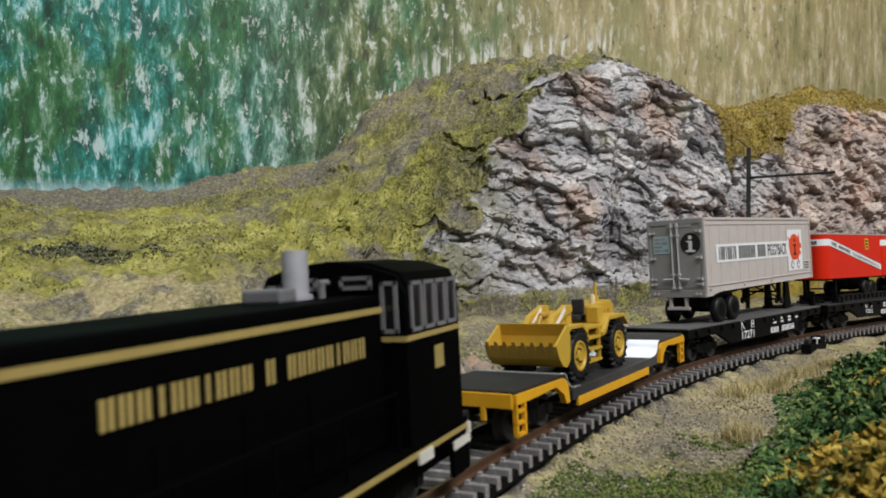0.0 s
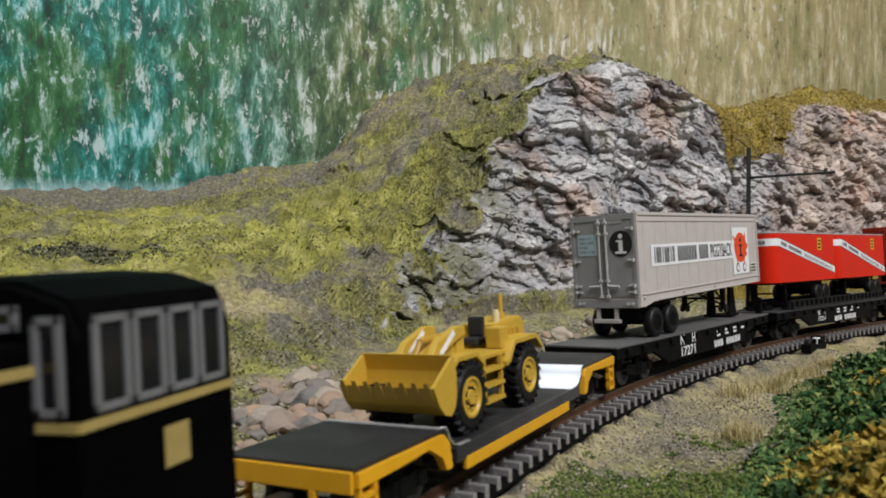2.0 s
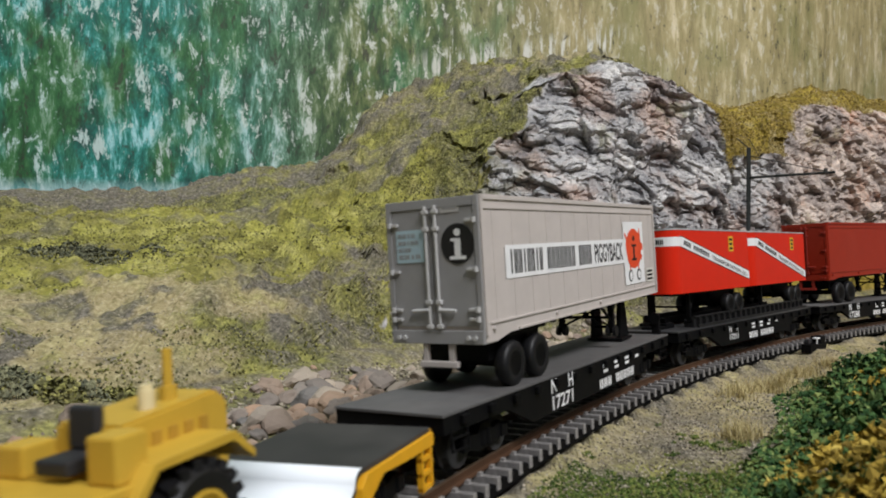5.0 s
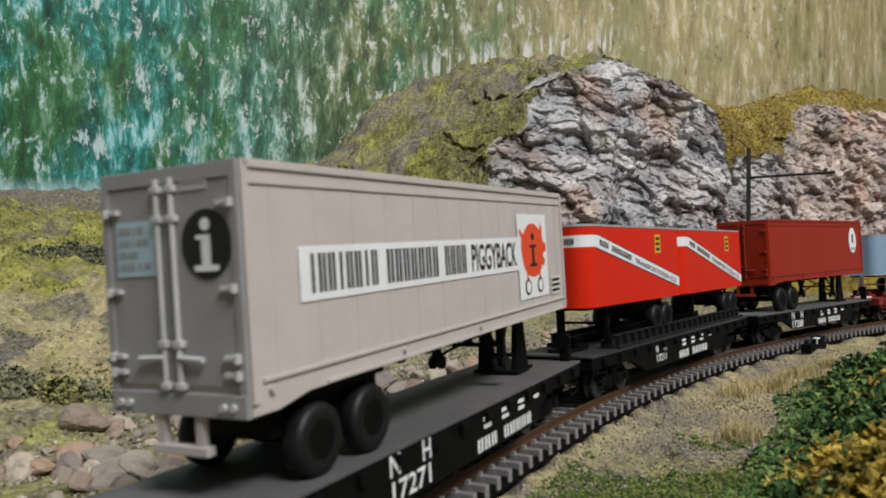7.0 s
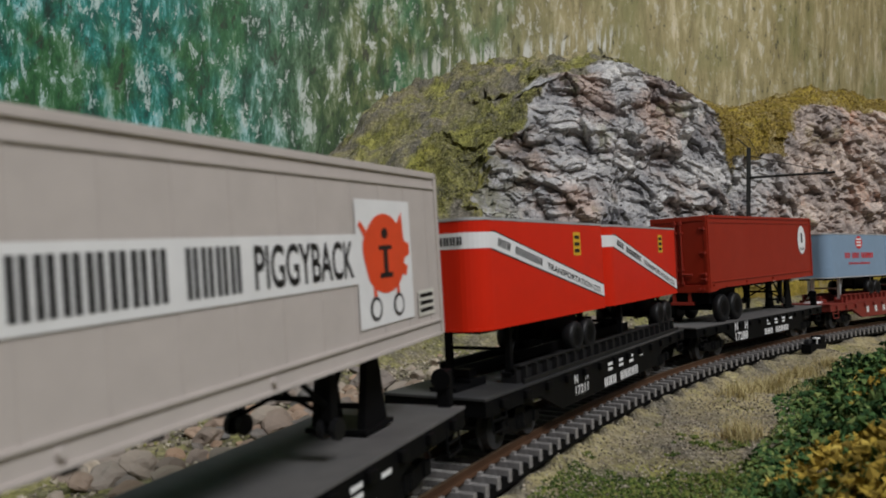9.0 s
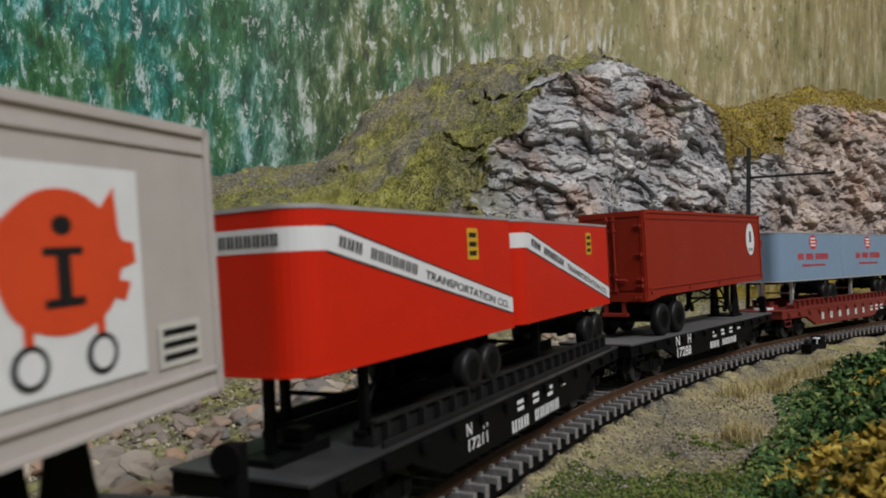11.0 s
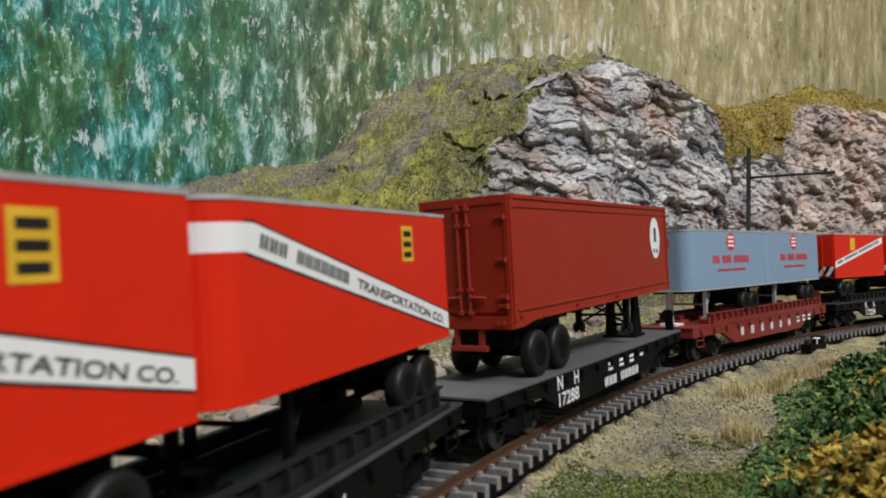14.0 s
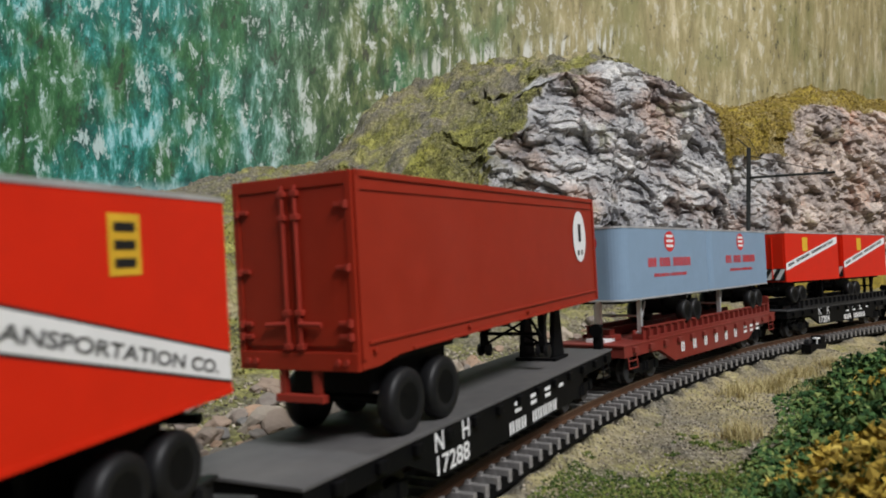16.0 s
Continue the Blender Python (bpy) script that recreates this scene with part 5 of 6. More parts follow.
        for z in (5.6, 10.2, 14.8):
            box(bm, -24.4, -13.6, sy * 12 - 1.8, sy * 12 + 1.8, z, z + 1.0)
        lpart("step_ladder", bm, "loader_yellow", ld)
    lpart("platform", boxes((-25, -9, -12.5, 12.5, 18.6, 20), bevel=0.3), "loader_yellow", ld)
    lpart("operator_console", boxes((-25.5, -21, -5, 5, 20, 25.5), (-11, -6, -11.5, -6, 20, 27), (-11, -6, 6, 11.5, 20, 25), bevel=0.6), "loader_yellow", ld)
    lpart("seat", boxes((-11.5, -5.5, -3.2, 3.2, 21, 23.4), (-6.8, -5.2, -2.8, 2.8, 23.4, 30), bevel=0.6), "seat_black", ld, "black seat")
    lpart("steering_wheel", rod(bmesh.new(), (-21, -2, 25), (-19.5, -2, 28), 0.35), "seat_black", ld)
    lpart("exhaust_pipe", cyl(cyl(bmesh.new(), (6.5, -2.0, 32.0), (0, 0, 1), 0.75, 9, 14), (6.5, -2, 29), (0, 0, 1), 1.3, 2.5, 14), "loader_yellow", ld)
    lpart("beacon", cyl(cyl(bmesh.new(), (1.5, -3, 29), (0, 0, 1), 1.2, 3.4, 14), (1.5, -3, 31), (0, 0, 1), 0.9, 1.0, 14), "beacon_cream", ld, "pale cream beacon")
    # front frame, arms, bucket
    bm = bmesh.new()
    prism(bm, [(-15, 8), (-15, 14), (-24, 18), (-27, 26), (-30, 26.5), (-37, 20), (-43, 12), (-38, 8)], -4.5, 4.5)
    lpart("front_frame", bm, "loader_yellow", ld)
    for sy in (-1, 1):
        bm = bmesh.new()
        prism(bm, [(-22, 26.2), (-22.5, 28.8), (-27, 29.2), (-36, 25.6), (-44.6, 20.6), (-44.6, 16.6), (-43, 16), (-36, 21.5), (-27, 25.4)], sy * 5.2 - 1.1, sy * 5.2 + 1.1)
        bmesh.ops.bevel(bm, geom=bm.edges[:], offset=0.3, segments=1, affect="EDGES")
        arm = lpart("lift_arm", bm, "loader_yellow", ld)
        a = radians(-34)
        decal(rect(-4, -0.8, 4.5, 0.8), "white_print", arm, Matrix.Translation((-32.0 * MM, (sy * 5.2 - 1.1) * 0.83 * MM - 0.00006, 20.3 * MM)) @ Matrix.Rotation(a, 4, "Y") @ pose(0, 0, 0, 90, 0, 0), "arm_label")
        lpart("lift_cylinder", rod(rod(bmesh.new(), (-22, sy * 5.8, 12), (-33, sy * 5.8, 19), 1.0, 12), (-33, sy * 5.8, 19), (-40, sy * 6, 22), 0.6, 12), "loader_yellow_dark", ld)
    lpart("cross_tube", cyl(bmesh.new(), (-40, 0, 21.5), (0, 1, 0), 1.2, 15, 14), "loader_yellow", ld)
    lpart("cross_tube", boxes((-44.6, -41.5, -7, 7, 18, 21.5), bevel=0.4), "loader_yellow", ld)
    lpart("tilt_link", rod(rod(bmesh.new(), (-27, 0, 26), (-36, 0, 25.5), 1.1, 12), (-36, 0, 25.5), (-43.6, 0, 19), 0.9, 12), "loader_yellow_dark", ld)
    # bucket: curved shell open to the front and above
    prof = [(-66.5, 15.0), (-62.5, 10.2), (-58.5, 7.6), (-53.5, 6.8), (-50, 8.6), (-48.4, 12), (-48.0, 16.5), (-49.5, 21.8)]
    inner = [(x_ - 0.2 + (0.9 if x_ < -58 else -0.7), z_ + 0.9) for x_, z_ in prof[1:-1]]
    shell = prof + [(-50.8, 21.7)] + inner[::-1]
    bm = bmesh.new()
    prism(bm, [(q + 3.0, r_ * 1.07) for q, r_ in shell], -14.8, 14.8)
    bucket = lpart("bucket", bm, "loader_yellow", ld, "open yellow bucket with a toothed lip")
    for sy in (-1, 1):
        bm = bmesh.new()
        prism(bm, [(q + 3.0, r_ * 1.07) for q, r_ in prof], sy * 14.0, sy * 15.0)
        lpart("bucket_cheek", bm, "loader_yellow", bucket)
    for k in range(8):
        y = -13.3 + 3.8 * k
        bm = bmesh.new()
        prism(bm, [(-65.2, 17.4), (-63.6, 15.5), (-61, 12.3), (-60, 13.4)], y - 0.75, y + 0.75)
        lpart("tooth", bm, "loader_yellow", bucket)
    ride(ld, offset, pose(x * MM, 0, 9.75 * MM))
    return ld


well_car(-177.2)
loader(-177.2, 13)


# ---- the switcher locomotive at the head ----
def locomotive(offset):
    lo = thing("switcher_locomotive", "black diesel switcher with gold striping and grey stack", "locomotive")
    h = 64.0
    part("frame", boxes((-h, h, -16.2, 16.2, 12.0, 15.2), (-h, h, -13, 13, 7, 12.0), bevel=0.3), "loco_black", lo)
    part("walkway_stripe", boxes((-h, h, -16.45, -16.15, 12.9, 13.9)), "loco_gold", lo, "gold frame stripe")
    bm = bmesh.new()
    box(bm, -h + 6, h - 28.5, -11.5, 11.5, 15.2, 44.0, bevel=1.0)
    hood = part("hood", bm, "loco_black", lo)
    for y in (-11.75, 11.45):
        part("hood_stripe", boxes((-h + 7, h - 28.8, y, y + 0.3, 40.6, 41.7)), "loco_gold", hood)
    for k in range(5):
        part("hood_door", boxes((-h + 10 + 16 * k, -h + 24.5 + 16 * k, -11.8, -11.45, 17, 30.0), bevel=0.1), "loco_black", hood)
    glyph_bars("LOUISVILLE & NASHVILLE", 58, 3.6, "loco_gold", hood, side(-30, -11.9, 33.2))
    stack = part("exhaust_stack", cyl(bmesh.new(), (24.5, 0, 48.2), (0, 0, 1), 2.35, 9.5, 22), "stack_metal", lo, "grey metal exhaust stack")
    part("collar", cyl(bmesh.new(), (24.5, 0, 44.4), (0, 0, 1), 3.0, 1.0, 22), "stack_metal", stack)
    bm = bmesh.new()
    box(bm, 14, 19, -4, 4, 44, 46.4, bevel=0.5)
    rod(bm, (27.5, -3.5, 44), (27.5, -3.5, 47), 0.7, 12)
    rod(bm, (26.5, -3.5, 46.8), (29.5, -3.5, 46.8), 0.6, 12)
    part("bell", bm, "loco_window", lo)
    # cab
    bm = bmesh.new()
    c0, c1, hw = h - 28.5, h - 3.0, 16.4
    sec = [(-hw, 15.2), (-hw, 45.5), (-hw + 1.2, 48.0), (-9, 50.0), (0, 50.7), (9, 50.0), (hw - 1.2, 48.0), (hw, 45.5), (hw, 15.2)]
    a = [bm.verts.new((c0, y, z)) for y, z in sec]
    b = [bm.verts.new((c1, y, z)) for y, z in sec]
    bm.faces.new(a), bm.faces.new(b)
    for i in range(len(sec)):
        j = (i + 1) % len(sec)
        bm.faces.new((a[i], a[j], b[j], b[i]))
    bmesh.ops.bevel(bm, geom=[e for e in bm.edges if abs(e.verts[0].co.x - e.verts[1].co.x) < 0.1 and e.verts[0].co.z > 20], offset=0.8, segments=3, affect="EDGES")
    cab = part("cab", bm, "loco_black", lo)
    part("cab_stripe", boxes((c0, c1, -hw - 0.25, -hw + 0.1, 35.0, 36.0), (c0 - 0.25, c0 + 0.1, -hw, hw, 35.0, 36.0)), "loco_gold", cab, "gold belt stripe")
    decal(rect(0, 0, 4.4, 4.6), "loco_gold", cab, side(c0 + 12, -hw - 0.15, 28.2), "cab_number_panel")

    def window(y_plane, u0, u1, z0, z1, on_side):
        t = 0.75
        bm = bmesh.new()
        fr = [(u0, u1, z0, z0 + t), (u0, u1, z1 - t, z1), (u0, u0 + t, z0, z1), (u1 - t, u1, z0, z1)]
        for q0, q1, r0, r1 in fr:
            if on_side:
                box(bm, q0, q1, y_plane - 0.45, y_plane + 0.1, r0, r1)
            else:
                box(bm, y_plane - 0.45, y_plane + 0.1, q0, q1, r0, r1)
        w = part("window", bm, "loco_window", cab)
        g = boxes((u0 + t, u1 - t, y_plane - 0.08, y_plane + 0.1, z0 + t, z1 - t)) if on_side else boxes((y_plane - 0.08, y_plane + 0.1, u0 + t, u1 - t, z0 + t, z1 - t))
        part("pane", g, "window_dark", w)

    for k in range(4):
        window(-hw, c0 + 2.0 + 5.6 * k, c0 + 7.0 + 5.6 * k, 36.6, 46.2, True)
    window(c0, -15.0, -11.4, 36.6, 46.4, False)
    window(c0, 11.4, 15.0, 36.6, 46.4, False)
    window(c0, -9.6, -2.6, 45.0, 47.6, False)
    window(c0, 2.6, 9.6, 45.0, 47.6, False)
    for x in (-h + 26, h - 26):
        truck(lo, x)
    for x in (-h, h):
        coupler(lo, x, -1 if x < 0 else 1)
    for x in (-h, h - 9):
        for y in (-16.4, 15.2):
            part("corner_step", boxes((x, x + 9, y, y + 1.2, 4.0, 11), bevel=0.15), "loco_black", lo)
    for spec in ((h - 9, h, -16.7, -16.3, 9.8, 11.6), (-h, -h + 9, -16.7, -16.3, 9.8, 11.6), (h - 26, h - 20, -16.9, -16.3, 11.4, 13.6), (h - 1.2, h + 0.2, -16.8, -16.2, 11.4, 14.0)):
        part("step_edge", boxes(spec), "cream_print", lo)
    bm = bmesh.new()
    for x in np.linspace(-h + 4, h - 32, 6):
        rod(bm, (x, -15.6, 15), (x, -15.6, 26), 0.3)
    rod(bm, (-h + 4, -15.6, 26), (h - 32, -15.6, 26), 0.3)
    part("handrail", bm, "loco_black", lo)
    ride(lo, offset, pose(-2.2 * MM, 0, 0))


locomotive(-341.8)


# ---- lineside ----
def catenary_mast(x, y):
    mast = thing("catenary_mast", "thin black line-side mast with a bracket arm over the track", "mast")
    _, sd = near_track(x, y)
    bm = boxes((x - 1.0, x + 1.0, y - 1.0, y + 1.0, -12, 113.5), (x - 2.2, x + 2.2, y - 2.2, y + 2.2, -12, 2), bevel=0.1)
    part("post", bm, "pole_black", mast)
    d = Vector((0.68, -0.73, 0))
    p = Vector((x, y, 95))
    part("bracket_arm", rod(bmesh.new(), p - d * 1, p + d * 50, 0.75, 10), "pole_black", mast)
    part("stay_rod", rod(bmesh.new(), p + Vector((0, 0, 13.5)), p + d * 46 + Vector((0, 0, 0.6)), 0.28), "pole_black", mast)
    part("insulator", cyl(bmesh.new(), p + d * 45 + Vector((0, 0, 1.2)), (0, 0, 1), 1.0, 2.6, 12), "dark_grey", mast)
    part("finial", rod(bmesh.new(), (x, y, 113), (x - 6, y + 4, 120), 0.3), "pole_black", mast)
    part("stay_rod", rod(bmesh.new(), (x, y, 119), p + d * 8 + Vector((0, 0, 10)), 0.2), "pole_black", mast)


catenary_mast(189, 455)


def switch_stand(x, y):
    st = thing("switch_machine", "small black ground switch machine with a white lever plate", "switch stand")
    m = pose(x * MM, y * MM, 1.6 * MM, 0, 0, 42)
    part("base", boxes((-12, 9, -2.6, 2.6, -6, -1.2), bevel=0.3), "black_plastic", st).matrix_basis = m
    part("housing", boxes((0, 8, -2.6, 2.6, -1.2, 2.2), bevel=0.8), "black_plastic", st).matrix_basis = m
    part("lever_plate", boxes((-5, -1, -3.0, -0.5, 1.2, 1.9), (-4.8, -4.2, -3.0, -2.4, -1.4, 1.4), bevel=0.15), "white_print", st).matrix_basis = m
    part("housing", boxes((-8, -2, 0, 2.6, -1.2, 1.0), bevel=0.4), "dark_grey", st).matrix_basis = m


switch_stand(203, 400)


def ground_z(x, y):
    """Height of the ground sheet near x, y in millimetres."""
    c = int(np.argmin(np.abs(GV[::GN, 0] * 1000 - x)))
    col = GV[c * GN:(c + 1) * GN]
    return float(np.interp(y, col[:, 1] * 1000, col[:, 2] * 1000))


def stones():
    """Loose broken stone beside the line, a few shapes used over and over."""
    shapes = []
    for k in range(6):
        rnd = random.Random(k)
        dirs = [Vector((rnd.uniform(-1, 1), rnd.uniform(-1, 1), rnd.uniform(-1, 1))).normalized() for _ in range(7)]
        bm = bmesh.new()
        bmesh.ops.create_icosphere(bm, subdivisions=3, radius=1)
        for v in bm.verts:
            w_ = v.co + Vector((k * 7, 0, 0))
            cut = min(0.0, 0.62 - max(v.co.dot(Vector((rnd_d[0], rnd_d[1], rnd_d[2]))) for rnd_d in dirs))
            v.co *= 1 + 0.32 * noise.noise(w_ * 1.2) + 0.07 * noise.noise(w_ * 4) + 0.75 * cut
        bmesh.ops.scale(bm, vec=(1.3, 0.95, 0.75), verts=bm.verts)
        me = bpy.data.meshes.new("stone")
        bmesh.ops.scale(bm, vec=(MM, MM, MM), verts=bm.verts)
        bm.to_mesh(me)
        bm.free()
        me.materials.append(MAT["rubble_stone"])
        shapes.append(me)
    pile = tagged(new("stone_rubble"), "pile of loose grey and tan broken stones beside the track", "rubble", kind="stuff")
    rnd = random.Random(11)
    n = 0
    while n < 290:
        s = rnd.uniform(-0.02, 0.40) if n % 2 else rnd.uniform(0.02, 0.16)
        lat = rnd.uniform(34, 125) if n % 2 else rnd.uniform(50, 130)
        x, y, th = on_line(s)
        px, py = x * 1000 - math.sin(th) * lat, y * 1000 + math.cos(th) * lat
        if py > float(lerp(px, FOOT, 1)) + 12 or py < 90:
            continue
        r = rnd.choice((1.8, 2.3, 2.8, 3.5, 4.4, 5.8)) * rnd.uniform(0.8, 1.15)
        o = new("stone", rnd.choice(shapes))
        o.parent = pile
        o.matrix_basis = Matrix.LocRotScale(Vector((px * MM, py * MM, (ground_z(px, py) + r * 0.35) * MM)), Euler((rnd.uniform(-0.5, 0.5), rnd.uniform(-0.5, 0.5), rnd.uniform(0, 6.3))), Vector((r, r, r)))
        n += 1


stones()


def scatter(name, label, cat, material, places, shape, seed=1):
    """Many small loose pieces in one mesh; places give x, y, z, size, normal lean."""
    rnd = random.Random(seed)
    vs, fs = [], []
    for x, y, z, r in places:
        base = len(vs)
        e = Euler((rnd.uniform(-1.2, 1.2), rnd.uniform(-1.2, 1.2), rnd.uniform(0, 6.3))).to_matrix()
        pts, faces = shape(rnd)
        for p in pts:
            q = e @ (Vector(p) * r)
            vs.append(((x + q.x) * MM, (y + q.y) * MM, (z + q.z) * MM))
        fs += [tuple(base + i for i in f) for f in faces]
    me = bpy.data.meshes.new(name)
    me.from_pydata(vs, [], fs)
    me.materials.append(MAT[material])
    return tagged(new(name, me), label, cat, kind="stuff")


def leaf(rnd):
    w, b = rnd.uniform(0.45, 0.8), rnd.uniform(-0.35, 0.35)
    return [(-1, 0, 0), (0, -w, b), (1, 0, rnd.uniform(-0.3, 0.3)), (0, w, b), (0.1, 0, b + 0.35)], [(0, 1, 4), (1, 2, 4), (2, 3, 4), (3, 0, 4)]


def crumb(rnd):
    k = [rnd.uniform(0.5, 1.1) for _ in range(5)]
    return [(k[0], 0, 0), (-0.5 * k[1], 0.8 * k[1], 0), (-0.5 * k[2], -0.8 * k[2], 0), (0, 0, k[3]), (0, 0, -0.6 * k[4])], [(0, 1, 3), (1, 2, 3), (2, 0, 3), (1, 0, 4), (2, 1, 4), (0, 2, 4)]


def bush_places(lo, hi, n, seed, test, lift, r0, r1):
    rnd = random.Random(seed)
    out = []
    tries = 0
    while len(out) < n and tries < n * 30:
        tries += 1
        y = 60 + (450 - 60) * rnd.random() ** 1.05
        x = rnd.uniform(20, 0.72 * y + 60)
        d, sd = near_track(x, y)
        near = lo - (16 * float(smooth01(y, 240, 310)) if lo > 50 else 0)
        if sd > 0 or d < near or d > hi or not test(x, y, d):
            continue
        hump = 0.5 + 0.5 * noise.noise(Vector((x / 22, y / 22, 1.7))) + 0.4 * noise.noise(Vector((x / 9, y / 9, 4)))
        up = lift * (1 + 0.5 * float(smooth01(y, 230, 330))) * max(0.0, hump) * float(smooth01(d, near, near + 36))
        out.append((x, y, ground_z(x, y) + up * rnd.random() ** 0.5, rnd.uniform(r0, r1)))
    return out


def hedge_kind(x, y):
    return noise.noise(Vector((x / 34, y / 34, 8))) - 0.0055 * (y - 158) + 0.55 * float(smooth01(y, 320, 400)) + 0.4 * (1 - float(smooth01(y, 150, 185))) * float(smooth01(x, 62, 80))


scatter("hedge", "low dark green foliage clumps on the bank", "hedge", "bush_leaf", bush_places(62, 330, 19000, 3, lambda x, y, d: hedge_kind(x, y) < 0.16, 15, 0.8, 2.2), leaf)
scatter("hedge", "low mustard and brown foliage clumps on the bank", "hedge", "autumn_leaf", bush_places(62, 330, 9000, 5, lambda x, y, d: hedge_kind(x, y) > 0.04, 16, 0.8, 1.9), leaf)
scatter("turf", "loose green turf flock beside the track", "turf", "turf_crumb", bush_places(21, 80, 14000, 7, lambda x, y, d: 1.1 * noise.noise(Vector((x / 22, y / 22, 2))) + 0.5 * noise.noise(Vector((x / 5, y / 5, 2))) + 0.016 * (212 - y) > 0.0, 1.5, 0.35, 0.95), crumb)
scatter("gravel", "fine tan gravel beside the track", "gravel", "gravel_crumb", bush_places(17, 85, 20000, 9, lambda x, y, d: True, 0.6, 0.25, 0.7), crumb)


def tuft(x, y, n, height, seed):
    rnd = random.Random(seed)
    vs, fs = [], []
    z = ground_z(x, y) - 0.5
    for _ in range(n * 4):
        a, l, h = rnd.uniform(0, 6.3), rnd.uniform(0, height * 0.7), height * rnd.uniform(0.25, 0.8)
        bx, by = x + rnd.gauss(0, 3.6), y + rnd.gauss(0, 3.6)
        b = len(vs)
        w = 0.16
        for t in (0, 0.5, 1):
            cx, cy, cz = bx + math.cos(a) * l * t * t, by + math.sin(a) * l * t * t, z + h * t
            vs.append(((cx - w * (1 - t) * math.sin(a)) * MM, (cy + w * (1 - t) * math.cos(a)) * MM, cz * MM))
            vs.append(((cx + w * (1 - t) * math.sin(a)) * MM, (cy - w * (1 - t) * math.cos(a)) * MM, cz * MM))
        fs += [(b, b + 1, b + 3, b + 2), (b + 2, b + 3, b + 5, b + 4)]
    me = bpy.data.meshes.new("grass_tuft")
    me.from_pydata(vs, [], fs)
    me.materials.append(MAT["dry_grass"])
    return tagged(new("grass_tuft", me), "tuft of dry straw-coloured grass", "grass tuft", "dry grass tufts", "stuff")


rnd_t = random.Random(21)
for tx, ty, tn, thh in ((95, 232, 90, 11), (128, 310, 80, 9), (140, 318, 80, 10), (152, 330, 90, 9), (120, 300, 60, 8), (165, 345, 80, 9), (180, 362, 70, 8), (196, 372, 70, 8), (150, 300, 60, 7), (172, 320, 60, 8)):
    tuft(tx, ty, tn, thh, int(tx * 3 + ty))


def stone_chips():
    rnd = random.Random(31)
    out = []
    while len(out) < 9000:
        s, lat = rnd.uniform(-0.02, 0.42), rnd.uniform(18, 130)
        x, y, th = on_line(s)
        px, py = x * 1000 - math.sin(th) * lat, y * 1000 + math.cos(th) * lat
        if 70 < py < float(lerp(px, FOOT, 1)) + 15:
            out.append((px, py, ground_z(px, py) + 0.3, rnd.choice((0.5, 0.7, 1.0, 1.5))))
    return out


def hill_crumbs(n, seed, test, lo, hi):
    rnd = np.random.RandomState(seed)
    idx = rnd.permutation(len(GV))
    out = []
    for i in idx:
        x, y, z = GV[i] * 1000
        if y < 225 or x < -360 or x > 560 or not test(GC[i], x, y, z):
            continue
        out.append((x + rnd.uniform(-1.5, 1.5), y + rnd.uniform(-1.5, 1.5), z + 0.2, rnd.uniform(lo, hi)))
        if len(out) >= n:
            break
    return out


scatter("turf", "olive turf flock on the hillside", "turf", "olive_crumb", hill_crumbs(42000, 3, lambda c, x, y, z: x < 225 and c[0] < 0.35 and c[1] + 0.5 * noise.noise(Vector((x, y, z)) / 12) > 0.45, 0.5, 1.35), crumb)
scatter("turf", "straw and grey grit on the slope", "turf", "gravel_crumb", hill_crumbs(15000, 4, lambda c, x, y, z: c[0] < 0.3 and c[1] + 0.5 * noise.noise(Vector((x, y, z)) / 12) < 0.5, 0.3, 0.8), crumb)

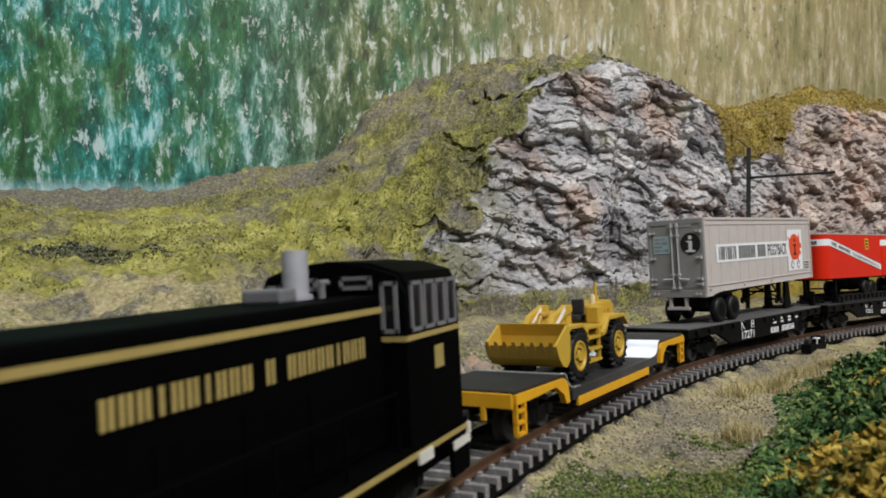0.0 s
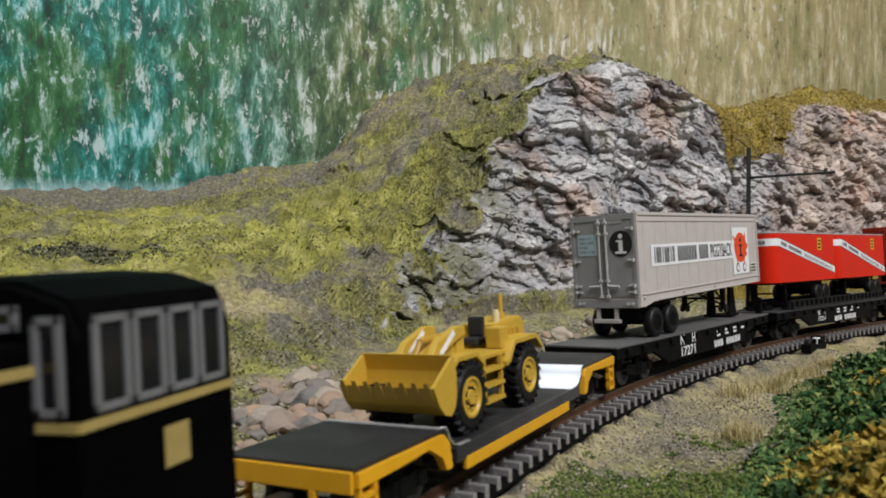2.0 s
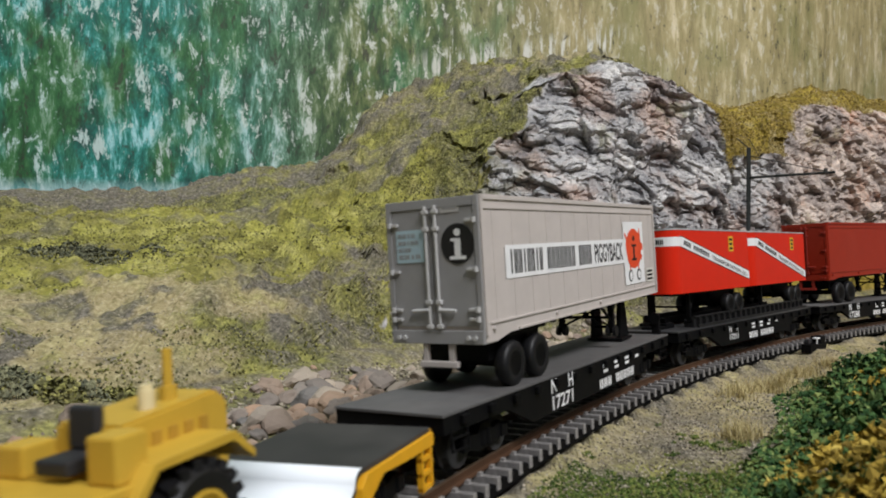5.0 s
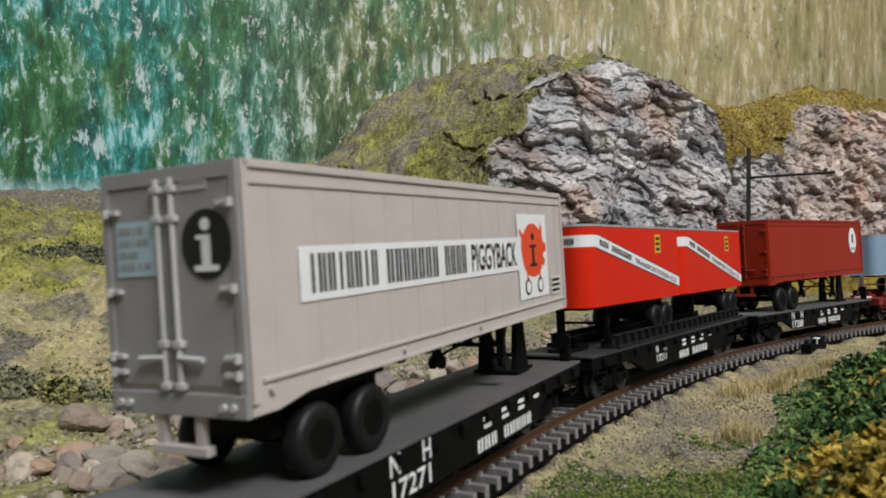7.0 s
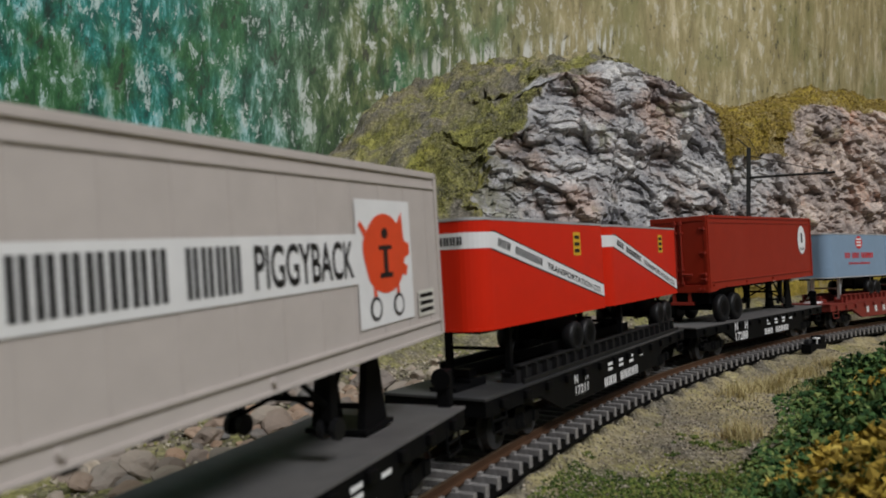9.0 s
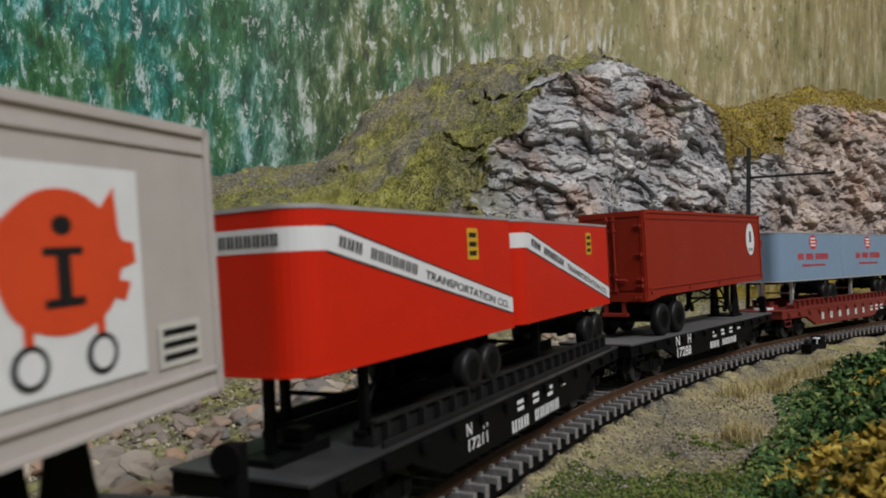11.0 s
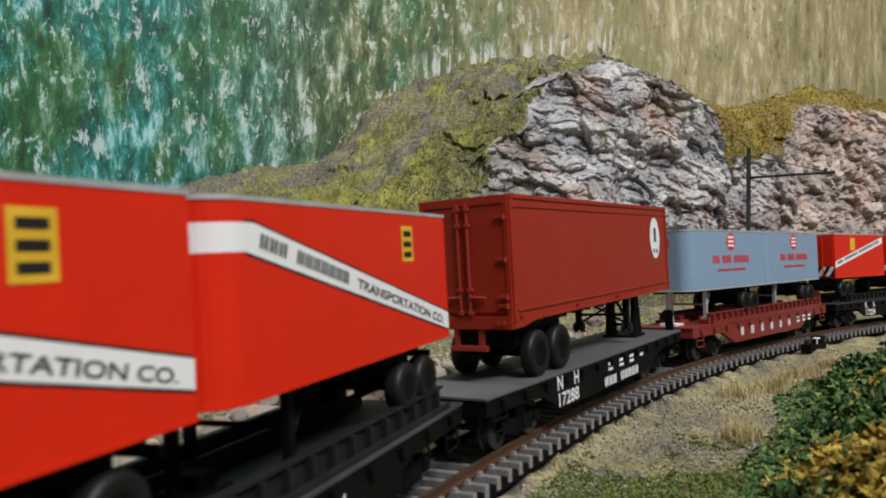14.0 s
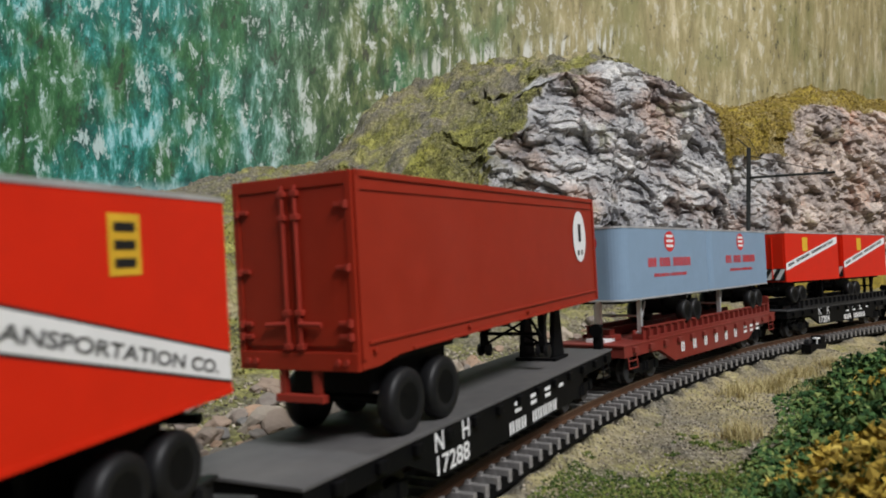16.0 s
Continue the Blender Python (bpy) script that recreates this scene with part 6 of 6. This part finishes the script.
scatter("undergrowth", "dark grey-green scrub at the foot of the slope", "bush", "scrub", [(x, y, z + 0.3 * (k % 3), r) for k, (x, y, z, r) in enumerate(hill_crumbs(2600, 8, lambda c_, x, y, z: x < -40 and y - float(lerp(x, FOOT, 1)) < 62 and noise.noise(Vector((x / 30, y / 30, 6))) + 0.3 * noise.noise(Vector((x / 8, y / 8, 6))) > 0.12, 0.3, 0.7))], crumb)
scatter("undergrowth", "yellow-green scrub at the foot of the slope", "bush", "olive_crumb", [(x, y, z + 0.3 * (k % 3), r) for k, (x, y, z, r) in enumerate(hill_crumbs(3500, 9, lambda c_, x, y, z: x < -60 and y - float(lerp(x, FOOT, 1)) < 66 and noise.noise(Vector((x / 26, y / 26, 16))) > 0.14, 0.6, 1.2))], crumb)


def shrub_places(cx, cy, rx, ry, n, high, seed, r0=0.8, r1=1.7):
    rnd = random.Random(seed)
    out = []
    for _ in range(n):
        a, q = rnd.uniform(0, 6.283), math.sqrt(rnd.random())
        x, y = cx + rx * q * math.cos(a), cy + ry * q * math.sin(a)
        up = high * math.sqrt(max(0.0, 1 - q * q)) * (0.7 + 0.5 * noise.noise(Vector((x / 7, y / 7, seed))))
        out.append((x, y, ground_z(x, y) + up * rnd.random() ** 0.6, rnd.uniform(r0, r1)))
    return out


for sx_, sy_, rx_, ry_, cnt, hgt, sd_ in ((-204, 425, 24, 12, 900, 5, 3), (-228, 415, 14, 9, 260, 3, 4), (-172, 436, 12, 8, 160, 2, 5), (-148, 252, 14, 9, 420, 5, 6), (-160, 262, 10, 7, 220, 4, 7), (-122, 260, 8, 6, 130, 3, 9)):
    scatter("shrub", "low dark grey-green shrub on the slope", "shrub", "scrub", shrub_places(sx_, sy_, rx_, ry_, cnt, hgt, sd_), leaf, sd_)
for sx_, sy_, rx_, ry_, cnt, hgt, sd_ in ((-132, 252, 9, 7, 420, 6, 11), (-115, 262, 7, 6, 260, 4, 12), (-165, 262, 8, 6, 220, 5, 13)):
    scatter("shrub", "low yellow-green shrub at the foot of the slope", "shrub", "olive_crumb", shrub_places(sx_, sy_, rx_, ry_, cnt, hgt, sd_), leaf, sd_)
scatter("turf", "ochre dry turf above the rock cutting", "turf", "ochre_crumb", hill_crumbs(26000, 12, lambda c_, x, y, z: x > 215 and c_[0] < 0.55 and z > 120, 0.7, 1.6), crumb)
scatter("gravel", "loose chips between the stones", "gravel", "gravel_crumb", stone_chips(), crumb)

motions()
